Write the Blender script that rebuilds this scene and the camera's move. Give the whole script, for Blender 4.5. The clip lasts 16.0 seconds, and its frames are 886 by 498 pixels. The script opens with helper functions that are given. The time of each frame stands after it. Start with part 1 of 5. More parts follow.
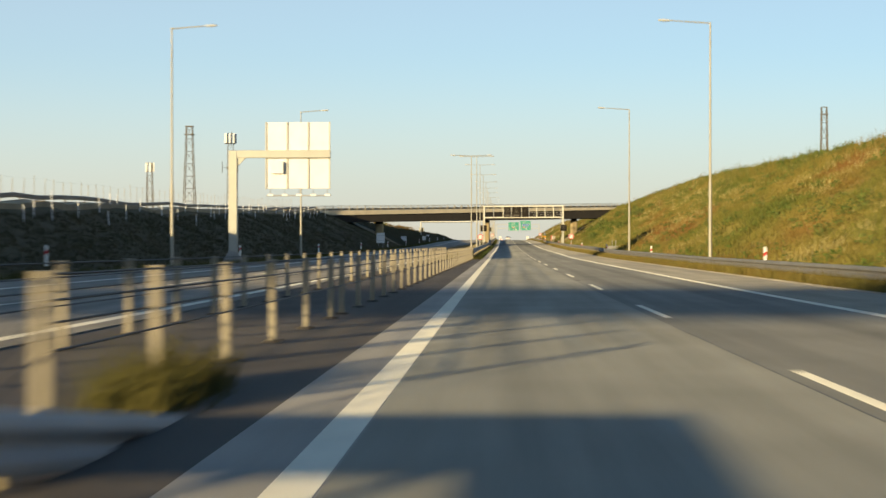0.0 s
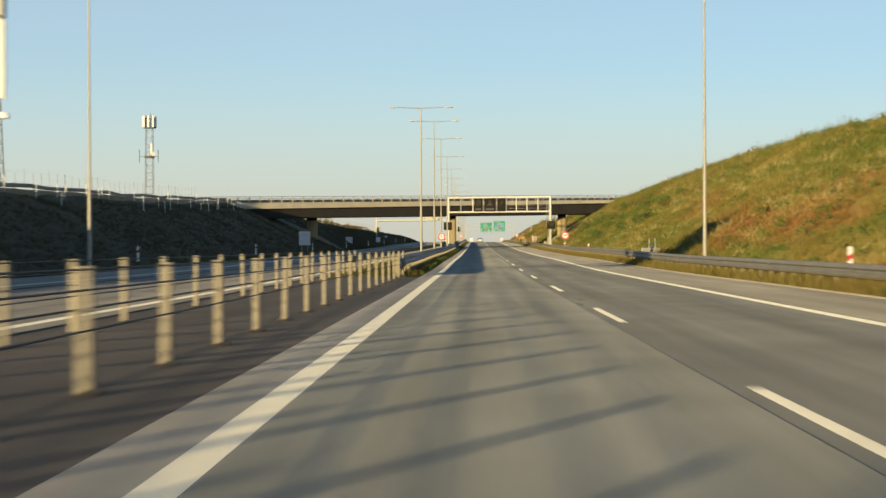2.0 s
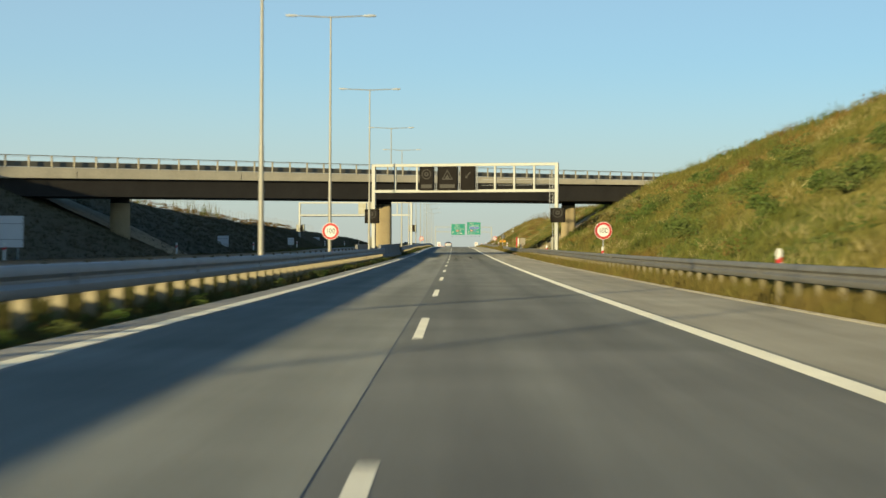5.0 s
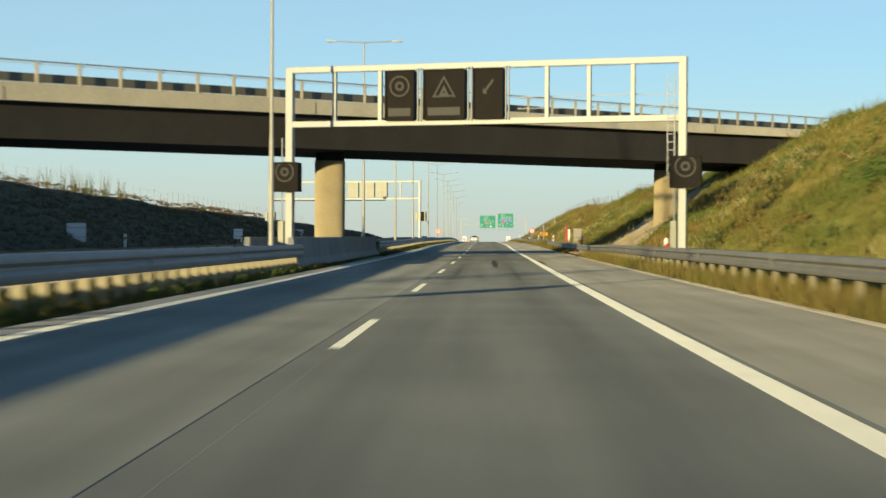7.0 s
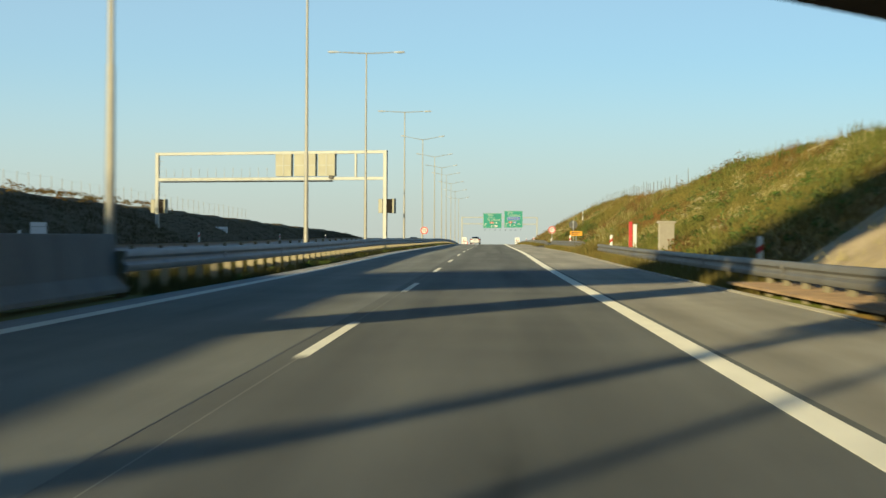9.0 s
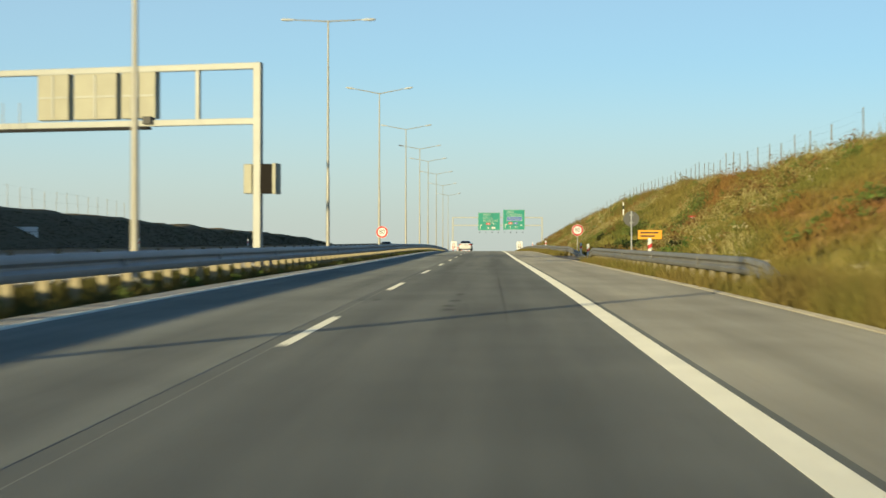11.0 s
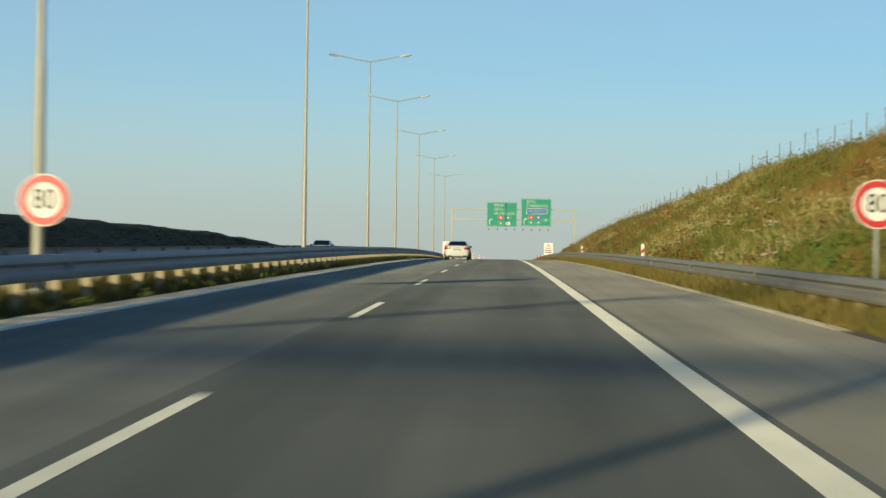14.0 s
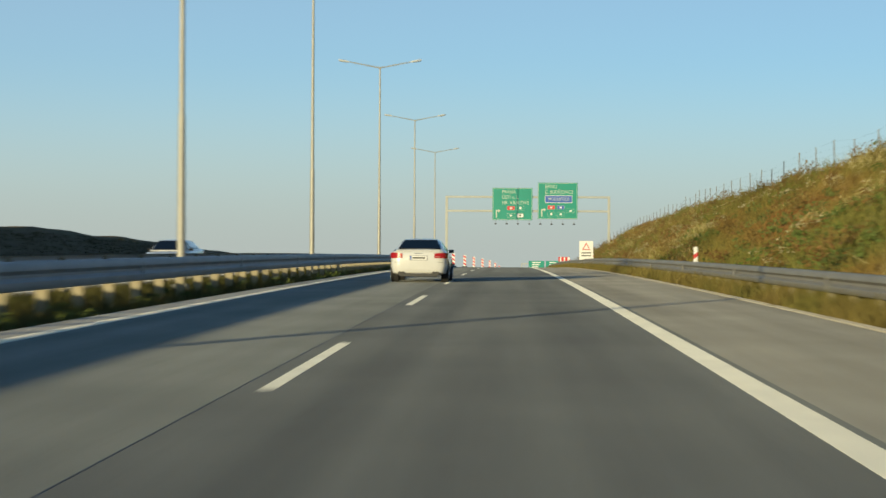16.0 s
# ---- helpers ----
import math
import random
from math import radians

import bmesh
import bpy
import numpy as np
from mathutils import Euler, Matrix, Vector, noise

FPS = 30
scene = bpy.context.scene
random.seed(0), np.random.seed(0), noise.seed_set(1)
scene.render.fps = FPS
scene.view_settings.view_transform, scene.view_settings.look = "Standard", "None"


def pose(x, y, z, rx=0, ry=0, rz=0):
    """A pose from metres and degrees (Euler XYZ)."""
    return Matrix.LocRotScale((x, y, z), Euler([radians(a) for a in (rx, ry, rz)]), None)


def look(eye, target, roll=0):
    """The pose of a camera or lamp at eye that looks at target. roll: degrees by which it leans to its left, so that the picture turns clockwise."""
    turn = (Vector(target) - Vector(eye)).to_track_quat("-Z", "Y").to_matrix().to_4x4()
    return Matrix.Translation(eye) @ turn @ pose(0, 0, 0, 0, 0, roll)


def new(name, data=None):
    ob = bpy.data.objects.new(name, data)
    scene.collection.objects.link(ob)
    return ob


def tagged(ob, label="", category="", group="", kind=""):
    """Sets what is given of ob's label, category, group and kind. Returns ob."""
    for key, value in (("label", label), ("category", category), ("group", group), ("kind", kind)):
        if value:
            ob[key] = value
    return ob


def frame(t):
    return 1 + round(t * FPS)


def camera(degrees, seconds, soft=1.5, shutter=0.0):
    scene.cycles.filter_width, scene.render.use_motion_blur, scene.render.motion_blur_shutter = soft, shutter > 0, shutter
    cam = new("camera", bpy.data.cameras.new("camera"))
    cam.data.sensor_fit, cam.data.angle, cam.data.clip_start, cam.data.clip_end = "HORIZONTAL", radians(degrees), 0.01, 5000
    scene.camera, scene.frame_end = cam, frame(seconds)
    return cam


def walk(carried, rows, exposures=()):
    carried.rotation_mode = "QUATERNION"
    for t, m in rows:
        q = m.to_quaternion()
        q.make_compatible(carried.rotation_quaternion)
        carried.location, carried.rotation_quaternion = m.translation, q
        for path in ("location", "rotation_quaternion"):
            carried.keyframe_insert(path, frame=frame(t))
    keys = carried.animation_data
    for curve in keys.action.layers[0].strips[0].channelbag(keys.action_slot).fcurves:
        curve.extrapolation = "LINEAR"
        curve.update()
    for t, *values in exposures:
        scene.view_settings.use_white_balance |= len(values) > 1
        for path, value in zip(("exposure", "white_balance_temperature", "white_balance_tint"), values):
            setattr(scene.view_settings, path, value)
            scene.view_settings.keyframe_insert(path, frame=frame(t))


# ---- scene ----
# ---------------------------------------------------------------- camera
cam = camera(29.53, 16.0, shutter=0.5)
ROWS = [
    (0, 0.990, 2.64, 1.144, 89.837, 0.017, 2.075),
    (0.5, 0.966, 20.97, 1.073, 89.857, -0.039, 1.858),
    (1, 0.995, 39.50, 1.089, 89.843, -0.024, 1.614),
    (1.5, 1.131, 58.16, 1.035, 89.906, -0.034, 1.365),
    (2, 1.324, 76.76, 1.041, 89.940, 0.201, 1.133),
    (2.5, 1.565, 95.42, 1.021, 89.976, -0.163, 0.805),
    (3, 1.981, 113.95, 0.983, 89.980, -0.216, 0.555),
    (3.5, 2.425, 132.27, 1.034, 90.032, -0.156, 0.324),
    (4, 2.971, 151.82, 1.021, 90.117, -0.208, 0.146),
    (4.2, 3.209, 159.49, 1.046, 90.127, -0.150, 0.116),
    (6.3, 4.839, 238.88, 1.353, 90.099, -0.262, 1.167),
    (6.5, 4.965, 246.47, 1.373, 90.082, 0.005, 1.343),
    (7, 5.079, 265.30, 1.448, 89.949, -0.266, 1.467),
    (7.5, 5.184, 283.91, 1.541, 89.918, -0.206, 1.574),
    (8, 5.218, 302.41, 1.647, 89.964, -0.403, 1.685),
    (8.5, 5.330, 320.75, 1.838, 89.989, 0.030, 1.761),
    (9, 5.369, 339.18, 1.880, 89.997, -0.359, 1.659),
    (9.2, 5.358, 346.37, 1.965, 90.006, -0.225, 1.553),
    (11.3, 5.790, 419.64, 2.581, 90.146, -0.074, 1.597),
    (11.5, 5.838, 426.52, 2.663, 90.152, -0.346, 1.662),
    (12, 5.893, 443.52, 2.795, 90.088, -0.580, 1.833),
    (12.5, 5.865, 460.36, 2.906, 90.131, -0.449, 1.878),
    (13, 5.783, 477.01, 3.020, 90.141, -0.592, 1.894),
    (13.5, 5.744, 493.66, 3.130, 90.141, -0.642, 1.996),
    (14, 5.639, 510.49, 3.250, 90.091, -0.907, 2.010),
    (14.5, 5.608, 527.16, 3.365, 90.158, -0.712, 2.128),
    (15, 5.531, 543.20, 3.484, 90.180, -0.396, 2.157),
    (15.2, 5.495, 549.60, 3.530, 90.161, -0.297, 2.219),
    (15.5, 5.423, 559.41, 3.579, 90.159, -0.442, 2.246),
    (16, 5.308, 575.86, 3.647, 90.055, -0.338, 2.295),
]
# the clip's camera starts brighter and warmer, then settles
EXPOSURES = [(0, 0.74, 7900, 4), (1.0, 0.8, 8000, 4), (2.0, 0.6, 7800, 3), (3.0, 0.5, 7500, 0), (4.0, 0.44, 7000, -5), (7, 0.64, 6950, -6), (7.5, 0.66, 7000, -5), (8, 0.72, 7050, -5), (8.5, 0.6, 6950, -5), (9, 0.58, 6950, -6), (11.5, 0.6, 6850, -6), (12.5, 0.38, 6600, -8), (16, 0.37, 6650, -5)]
walk(cam, [(t, pose(x, y, z, rx, ry, rz)) for t, x, y, z, rx, ry, rz in ROWS], EXPOSURES)

# ---------------------------------------------------------------- light
SUN_EL, SUN_AZ = radians(5.45), radians(205.0)      # low evening sun behind and to the left of the road
world = bpy.data.worlds.new("evening_sky")
scene.world = world
world.use_nodes = True
wn = world.node_tree.nodes
sky = wn.new("ShaderNodeTexSky")
sky.sky_type, sky.sun_disc = "NISHITA", False
sky.sun_elevation, sky.sun_rotation = SUN_EL, SUN_AZ
sky.air_density, sky.dust_density, sky.ozone_density = 0.65, 0.35, 2.4
wn["Background"].inputs["Strength"].default_value = 0.145
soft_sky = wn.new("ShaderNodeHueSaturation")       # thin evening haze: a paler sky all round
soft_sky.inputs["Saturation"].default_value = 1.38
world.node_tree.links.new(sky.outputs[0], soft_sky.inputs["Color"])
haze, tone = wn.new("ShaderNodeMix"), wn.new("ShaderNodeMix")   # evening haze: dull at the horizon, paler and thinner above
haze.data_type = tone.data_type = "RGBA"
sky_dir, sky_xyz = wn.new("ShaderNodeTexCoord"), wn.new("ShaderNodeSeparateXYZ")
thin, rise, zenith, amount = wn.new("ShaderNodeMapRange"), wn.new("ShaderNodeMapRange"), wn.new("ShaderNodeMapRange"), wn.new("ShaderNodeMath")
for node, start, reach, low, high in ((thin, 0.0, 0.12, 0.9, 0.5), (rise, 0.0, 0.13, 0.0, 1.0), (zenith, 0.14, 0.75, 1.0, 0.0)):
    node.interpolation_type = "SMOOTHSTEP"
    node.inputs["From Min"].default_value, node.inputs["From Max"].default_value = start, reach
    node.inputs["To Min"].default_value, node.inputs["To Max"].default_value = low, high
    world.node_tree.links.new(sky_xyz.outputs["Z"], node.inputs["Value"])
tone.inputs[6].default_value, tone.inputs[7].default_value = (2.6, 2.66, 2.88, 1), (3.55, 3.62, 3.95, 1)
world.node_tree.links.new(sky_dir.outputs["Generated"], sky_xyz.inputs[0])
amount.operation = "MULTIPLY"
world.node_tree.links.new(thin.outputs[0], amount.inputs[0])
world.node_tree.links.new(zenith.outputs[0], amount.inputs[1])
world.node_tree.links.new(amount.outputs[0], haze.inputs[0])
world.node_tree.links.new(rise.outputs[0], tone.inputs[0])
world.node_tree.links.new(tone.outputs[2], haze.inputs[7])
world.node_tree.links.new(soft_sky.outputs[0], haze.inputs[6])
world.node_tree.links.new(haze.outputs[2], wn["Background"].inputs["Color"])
sun = new("sun", bpy.data.lights.new("sun", "SUN"))
sun.data.energy, sun.data.angle, sun.data.color = 3.8, radians(0.65), (1.0, 0.79, 0.50)
to_sun = Vector((math.sin(SUN_AZ) * math.cos(SUN_EL), math.cos(SUN_AZ) * math.cos(SUN_EL), math.sin(SUN_EL)))
sun.matrix_world = look((0, 0, 60), Vector((0, 0, 60)) - to_sun)


# ---------------------------------------------------------------- materials
def material(name, color, rough=0.8, metal=0.0, vary=0.25, scale=4.0, bump=0.0, bump_scale=60.0, color2=None, fine=40.0, spec=0.4, island=0.0, color3=None, stretch=None):
    m = bpy.data.materials.new(name)
    m.use_nodes = True
    n, l = m.node_tree.nodes, m.node_tree.links
    b = n["Principled BSDF"]
    b.inputs["Roughness"].default_value, b.inputs["Metallic"].default_value = rough, metal
    b.inputs["Specular IOR Level"].default_value = spec
    b.inputs["Diffuse Roughness"].default_value = 1.0 if rough > 0.7 else 0.0
    co = n.new("ShaderNodeTexCoord")
    big, small = n.new("ShaderNodeTexNoise"), n.new("ShaderNodeTexNoise")
    big.inputs["Scale"].default_value, small.inputs["Scale"].default_value = scale, fine
    big.inputs["Detail"].default_value, small.inputs["Detail"].default_value = 6, 4
    where = co.outputs["Object"]
    if stretch:
        along = n.new("ShaderNodeMapping")
        along.inputs["Scale"].default_value = stretch
        l.new(where, along.inputs[0])
        where = along.outputs[0]
    l.new(where, big.inputs["Vector"])
    l.new(co.outputs["Object"], small.inputs["Vector"])
    mix = n.new("ShaderNodeMix")
    mix.data_type = "RGBA"
    c2 = color2 or tuple(c * (1 - vary) for c in color)
    mix.inputs[6].default_value, mix.inputs[7].default_value = (*color, 1), (*c2, 1)
    ramp = n.new("ShaderNodeMapRange")
    ramp.inputs["From Min"].default_value, ramp.inputs["From Max"].default_value = 0.35, 0.65
    l.new(big.outputs["Fac"], ramp.inputs["Value"])
    l.new(ramp.outputs[0], mix.inputs[0])
    first = mix.outputs[2]
    if color3:
        wide, edge, mix3 = n.new("ShaderNodeTexNoise"), n.new("ShaderNodeMapRange"), n.new("ShaderNodeMix")
        wide.inputs["Scale"].default_value, wide.inputs["Detail"].default_value = scale * 0.55, 5
        edge.inputs["From Min"].default_value, edge.inputs["From Max"].default_value = 0.52, 0.66
        mix3.data_type = "RGBA"
        mix3.inputs[7].default_value = (*color3, 1)
        l.new(where, wide.inputs["Vector"])
        l.new(wide.outputs["Fac"], edge.inputs["Value"])
        l.new(edge.outputs[0], mix3.inputs[0])
        l.new(first, mix3.inputs[6])
        first = mix3.outputs[2]
    mix2 = n.new("ShaderNodeMix")
    mix2.data_type, mix2.blend_type = "RGBA", "MULTIPLY"
    grey = n.new("ShaderNodeMapRange")
    grey.inputs["To Min"].default_value, grey.inputs["To Max"].default_value = 1 - vary, 1 + vary
    l.new(small.outputs["Fac"], grey.inputs["Value"])
    mix2.inputs[0].default_value = 1.0
    l.new(first, mix2.inputs[6])
    l.new(grey.outputs[0], mix2.inputs[7])
    out = mix2.outputs[2]
    if island:
        geo = n.new("ShaderNodeNewGeometry")
        hsv = n.new("ShaderNodeHueSaturation")
        mr = n.new("ShaderNodeMapRange")
        mr.inputs["To Min"].default_value, mr.inputs["To Max"].default_value = 1 - island, 1 + island
        l.new(geo.outputs["Random Per Island"], mr.inputs["Value"])
        l.new(mr.outputs[0], hsv.inputs["Value"])
        l.new(out, hsv.inputs["Color"])
        out = hsv.outputs[0]
    l.new(out, b.inputs["Base Color"])
    if bump:
        t = n.new("ShaderNodeTexNoise")
        t.inputs["Scale"].default_value, t.inputs["Detail"].default_value = bump_scale, 5
        l.new(co.outputs["Object"], t.inputs["Vector"])
        bn = n.new("ShaderNodeBump")
        bn.inputs["Strength"].default_value, bn.inputs["Distance"].default_value = bump, 0.02
        l.new(t.outputs["Fac"], bn.inputs["Height"])
        l.new(bn.outputs[0], b.inputs["Normal"])
    return m


def road_material(name, color, tracks=(), dark=0.75):
    """Asphalt or concrete with aggregate grain, long stains along the road and wheel tracks at the given x."""
    m = material(name, color, 0.88, 0, 0.17, 0.35, 0.35, 90.0, fine=30.0, spec=0.25)
    n, l = m.node_tree.nodes, m.node_tree.links
    b = n["Principled BSDF"]
    src = b.inputs["Base Color"].links[0].from_socket
    co = n.new("ShaderNodeTexCoord")
    mp = n.new("ShaderNodeMapping")
    mp.inputs["Scale"].default_value = (0.8, 0.032, 1)
    st = n.new("ShaderNodeTexNoise")
    st.inputs["Scale"].default_value, st.inputs["Detail"].default_value = 1.6, 5
    l.new(co.outputs["Object"], mp.inputs[0])
    l.new(mp.outputs[0], st.inputs["Vector"])
    mr = n.new("ShaderNodeMapRange")
    mr.inputs["From Min"].default_value, mr.inputs["From Max"].default_value = 0.3, 0.7
    mr.inputs["To Min"].default_value, mr.inputs["To Max"].default_value = 0.76, 1.14
    l.new(st.outputs["Fac"], mr.inputs["Value"])
    value = mr.outputs[0]
    sep = n.new("ShaderNodeSeparateXYZ")
    l.new(co.outputs["Object"], sep.inputs[0])
    for x, half in tracks:
        d = n.new("ShaderNodeMath")
        d.operation = "SUBTRACT"
        d.inputs[1].default_value = x
        l.new(sep.outputs[0], d.inputs[0])
        a = n.new("ShaderNodeMath")
        a.operation = "ABSOLUTE"
        l.new(d.outputs[0], a.inputs[0])
        tr = n.new("ShaderNodeMapRange")
        tr.interpolation_type = "SMOOTHSTEP"
        tr.inputs["From Min"].default_value, tr.inputs["From Max"].default_value = half * 0.3, half
        tr.inputs["To Min"].default_value, tr.inputs["To Max"].default_value = dark, 1.0
        l.new(a.outputs[0], tr.inputs["Value"])
        mu = n.new("ShaderNodeMath")
        mu.operation = "MULTIPLY"
        l.new(value, mu.inputs[0])
        l.new(tr.outputs[0], mu.inputs[1])
        value = mu.outputs[0]
    mix = n.new("ShaderNodeMix")
    mix.data_type, mix.blend_type = "RGBA", "MULTIPLY"
    mix.inputs[0].default_value = 1.0
    l.new(src, mix.inputs[6])
    l.new(value, mix.inputs[7])
    l.new(mix.outputs[2], b.inputs["Base Color"])
    return m


def plain(name, color, rough=0.5, metal=0.0, spec=0.5, coat=0.0):
    m = material(name, color, rough, metal, 0.06, 1.5, spec=spec)
    m.node_tree.nodes["Principled BSDF"].inputs["Coat Weight"].default_value = coat
    return m


ASPHALT_FAST_PALE = road_material("asphalt_fast_lane_pale", (0.2695, 0.2728, 0.2442), ((0.95, 0.5), (2.75, 0.5)), 0.9)
ASPHALT_SLOW_PALE = road_material("asphalt_slow_lane_pale", (0.1958, 0.1991, 0.1848), ((4.2, 0.4), (6.05, 0.5)), 0.84)
ASPHALT_FAST = road_material("asphalt_fast_lane", (0.2332, 0.2376, 0.2123), ((0.95, 0.5), (2.75, 0.5)), 0.9)
ASPHALT_SLOW = road_material("asphalt_slow_lane", (0.1683, 0.1727, 0.1584), ((4.2, 0.4), (6.05, 0.5)), 0.84)
ASPHALT_SHOULDER = road_material("asphalt_shoulder", (0.297, 0.2805, 0.2332))
SCREEN_BACK = material("screen_back_cream", (0.36, 0.35, 0.27), 0.55, 0.1, 0.12, 1.0)
# grass ground darkened: the left bank's shade is part of this colour
BANK_GROUND_SHADE = material("bank_ground_shaded", (0.098, 0.086, 0.052), 0.95, 0, 0.3, 0.12, 0.7, 6.0, (0.108, 0.086, 0.054), fine=3.0, spec=0.1)
SIGN_DULL = plain("sign_back_dull", (0.105, 0.108, 0.105), 0.7)
ASPHALT_FAST_DARK = road_material("asphalt_fast_lane_dark", (0.1848, 0.1914, 0.1738), ((0.95, 0.5), (2.75, 0.5)), 0.9)
ASPHALT_SLOW_DARK = road_material("asphalt_slow_lane_dark", (0.1375, 0.143, 0.1309), ((4.2, 0.4), (6.05, 0.5)), 0.84)
CONCRETE_STRIP = road_material("concrete_strip", (0.336, 0.3276, 0.3055))
ASPHALT_MEDIAN = road_material("asphalt_median", (0.0908, 0.0825, 0.0759))
ASPHALT_FAR = road_material("asphalt_opposite", (0.2464, 0.2343, 0.2112), ((-7.0, 0.5), (-8.8, 0.5), (-10.8, 0.5), (-12.4, 0.5)), 0.9)
SEAL = material("joint_seal", (0.078, 0.0754, 0.0728), 0.6)
PAINT = material("road_paint", (0.75, 0.73, 0.62), 0.75, 0, 0.16, 3.0, 0.2, 120.0, fine=70)
CONCRETE = material("concrete", (0.405, 0.371, 0.304), 0.85, 0, 0.14, 0.8, 0.2, 30.0, fine=12)
DECK_CONCRETE = material("deck_concrete", (0.56, 0.51, 0.40), 0.85, 0, 0.14, 0.5, 0.2, 20.0, fine=6)
HEAD = plain("lamp_head_grey", (0.65, 0.676, 0.676), 0.4)
KERB = material("kerb_concrete", (0.33, 0.305, 0.25), 0.9, 0, 0.2, 1.2, 0.2, 30.0, fine=12)
FENCE_GREY = material("fence_grey", (0.34, 0.35, 0.36), 0.6, 0.2, 0.1)
CONCRETE_GREY = material("concrete_grey", (0.33, 0.33, 0.322), 0.88, 0, 0.18, 0.7, 0.25, 30.0, fine=10)
# near black: the shade under the bridge is put into this concrete's colour
CONCRETE_DARK_SHADE = material("shaded_girder_concrete", (0.038, 0.035, 0.032), 0.9, 0, 0.2, 0.6, 0.2, 20.0, fine=6)
PIER_MAT = material("pier_concrete", (0.43, 0.355, 0.215), 0.85, 0, 0.12, 1.0, 0.15, 25.0, fine=9)
GALV = material("galvanised_steel", (0.37, 0.385, 0.40), 0.6, 0.05, 0.14, 1.2, 0.05, 25.0, fine=18)
# duller and browner than the steel of the median rail
GALV_DULL = material("dull_zinc", (0.285, 0.272, 0.235), 0.65, 0.05, 0.16, 1.2, 0.05, 25.0, fine=18)
GALV_POST = material("galvanised_post", (0.30, 0.262, 0.168), 0.6, 0.15, 0.22, 2.0, fine=15)
GANTRY_MAT = material("gantry_paint", (0.37, 0.38, 0.352), 0.5, 0.15, 0.08, 1.0, fine=8)
MAST_MAT = material("mast_zinc", (0.40, 0.388, 0.335), 0.5, 0.25, 0.10, 1.5, fine=9)
WIRE = material("steel_wire", (0.05, 0.048, 0.045), 0.6, 0.2, 0.1)
LATTICE_DULL = material("dull_rail_steel", (0.16, 0.15, 0.12), 0.7, 0.1, 0.12)
WIRE_POST = material("wire_post_steel", (0.272, 0.248, 0.192), 0.6, 0.15, 0.15, 3.0, fine=14)
SOCKET = material("post_socket", (0.06, 0.055, 0.05), 0.8)
WHITE = plain("white_sheet", (0.759, 0.759, 0.736), 0.5)
SIGN_BACK = material("sign_back_grey", (0.66, 0.675, 0.69), 0.5, 0.1, 0.07, 1.0)
DARK_SCREEN = material("matrix_screen", (0.011, 0.0085, 0.0065), 0.6, 0, 0.2, 2.0, fine=60, spec=0.1)
SCREEN_MARK = plain("unlit_lamps", (0.0155, 0.0125, 0.009), 0.6)
SCREEN_LABEL = plain("unlit_text_panel", (0.022, 0.019, 0.013), 0.6)
BLACK = plain("black_plastic", (0.02, 0.02, 0.02), 0.5)
RED = plain("reflective_red", (0.52, 0.03, 0.035), 0.45)
SIGN_TEXT = plain("sign_lettering", (0.46, 0.52, 0.45), 0.5)
GREEN = plain("reflective_green", (0.004, 0.25, 0.185), 0.45)
BLUE = plain("reflective_blue", (0.03, 0.10, 0.42), 0.45)
ORANGE = plain("reflective_orange", (0.8, 0.36, 0.02), 0.45)
PAVED_SLOPE = material("slope_stone", (0.36, 0.29, 0.19), 0.95, 0, 0.25, 0.8, 0.5, 12.0, fine=6)
SOIL = material("dry_soil", (0.30, 0.205, 0.12), 0.95, 0, 0.3, 1.5, 0.5, 12.0, fine=10)
CONTOUR = (1.0, 0.24, 1.0)     # patches of growth lie along the slope
GRASS_GROUND = material("grass_ground", (0.105, 0.118, 0.026), 0.95, 0, 0.35, 0.24, 0.9, 6.0, (0.226, 0.178, 0.054), fine=3.0, spec=0.1, color3=(0.24, 0.125, 0.048), stretch=CONTOUR)
BLADE = material("grass_blades", (0.108, 0.13, 0.032), 0.85, 0, 0.3, 0.24, 0.0, 1.0, (0.205, 0.17, 0.05), fine=0.6, spec=0.1, island=0.3, color3=(0.21, 0.115, 0.04), stretch=CONTOUR)
LEAF = material("shrub_leaves", (0.07, 0.119, 0.0252), 0.8, 0, 0.3, 0.3, color2=(0.119, 0.14, 0.042), fine=2.0, spec=0.2, island=0.35)
RUST_LEAF = material("rust_weeds", (0.17, 0.095, 0.038), 0.85, 0, 0.3, 0.4, color2=(0.15, 0.12, 0.04), fine=2.0, spec=0.1, island=0.35)
UMBEL = material("pale_umbels", (0.43, 0.39, 0.25), 0.8, 0, 0.15, 0.5, island=0.25)
FLOWER = material("straw_flowers", (0.416, 0.36, 0.16), 0.8, 0, 0.15, 0.5, island=0.2)


# ---------------------------------------------------------------- helpers
KNOT_Z = [0.06, 0.0, -0.08, -0.10, -0.11, -0.08, 0.10, 0.22, 0.41, 0.65, 0.94, 1.26, 1.66, 1.93, 2.19, 2.46, 2.64, 2.68,
          2.55, 2.25, 1.75, 1.1, 0.2, -0.8, -2.0, -3.4, -4.9, -6.5]       # road level every 40 m from y = -40
KNOT_X = [0.0, 0.0, -0.09, -0.17, -0.22, -0.25, -0.24, -0.22, -0.21, -0.16, -0.11, -0.15, -0.16, -0.19, -0.24, -0.25, -0.28, -0.36,
          -0.45, -0.55, -0.66, -0.78, -0.9, -1.03, -1.16, -1.29, -1.43, -1.56]   # slight drift of the road's axis


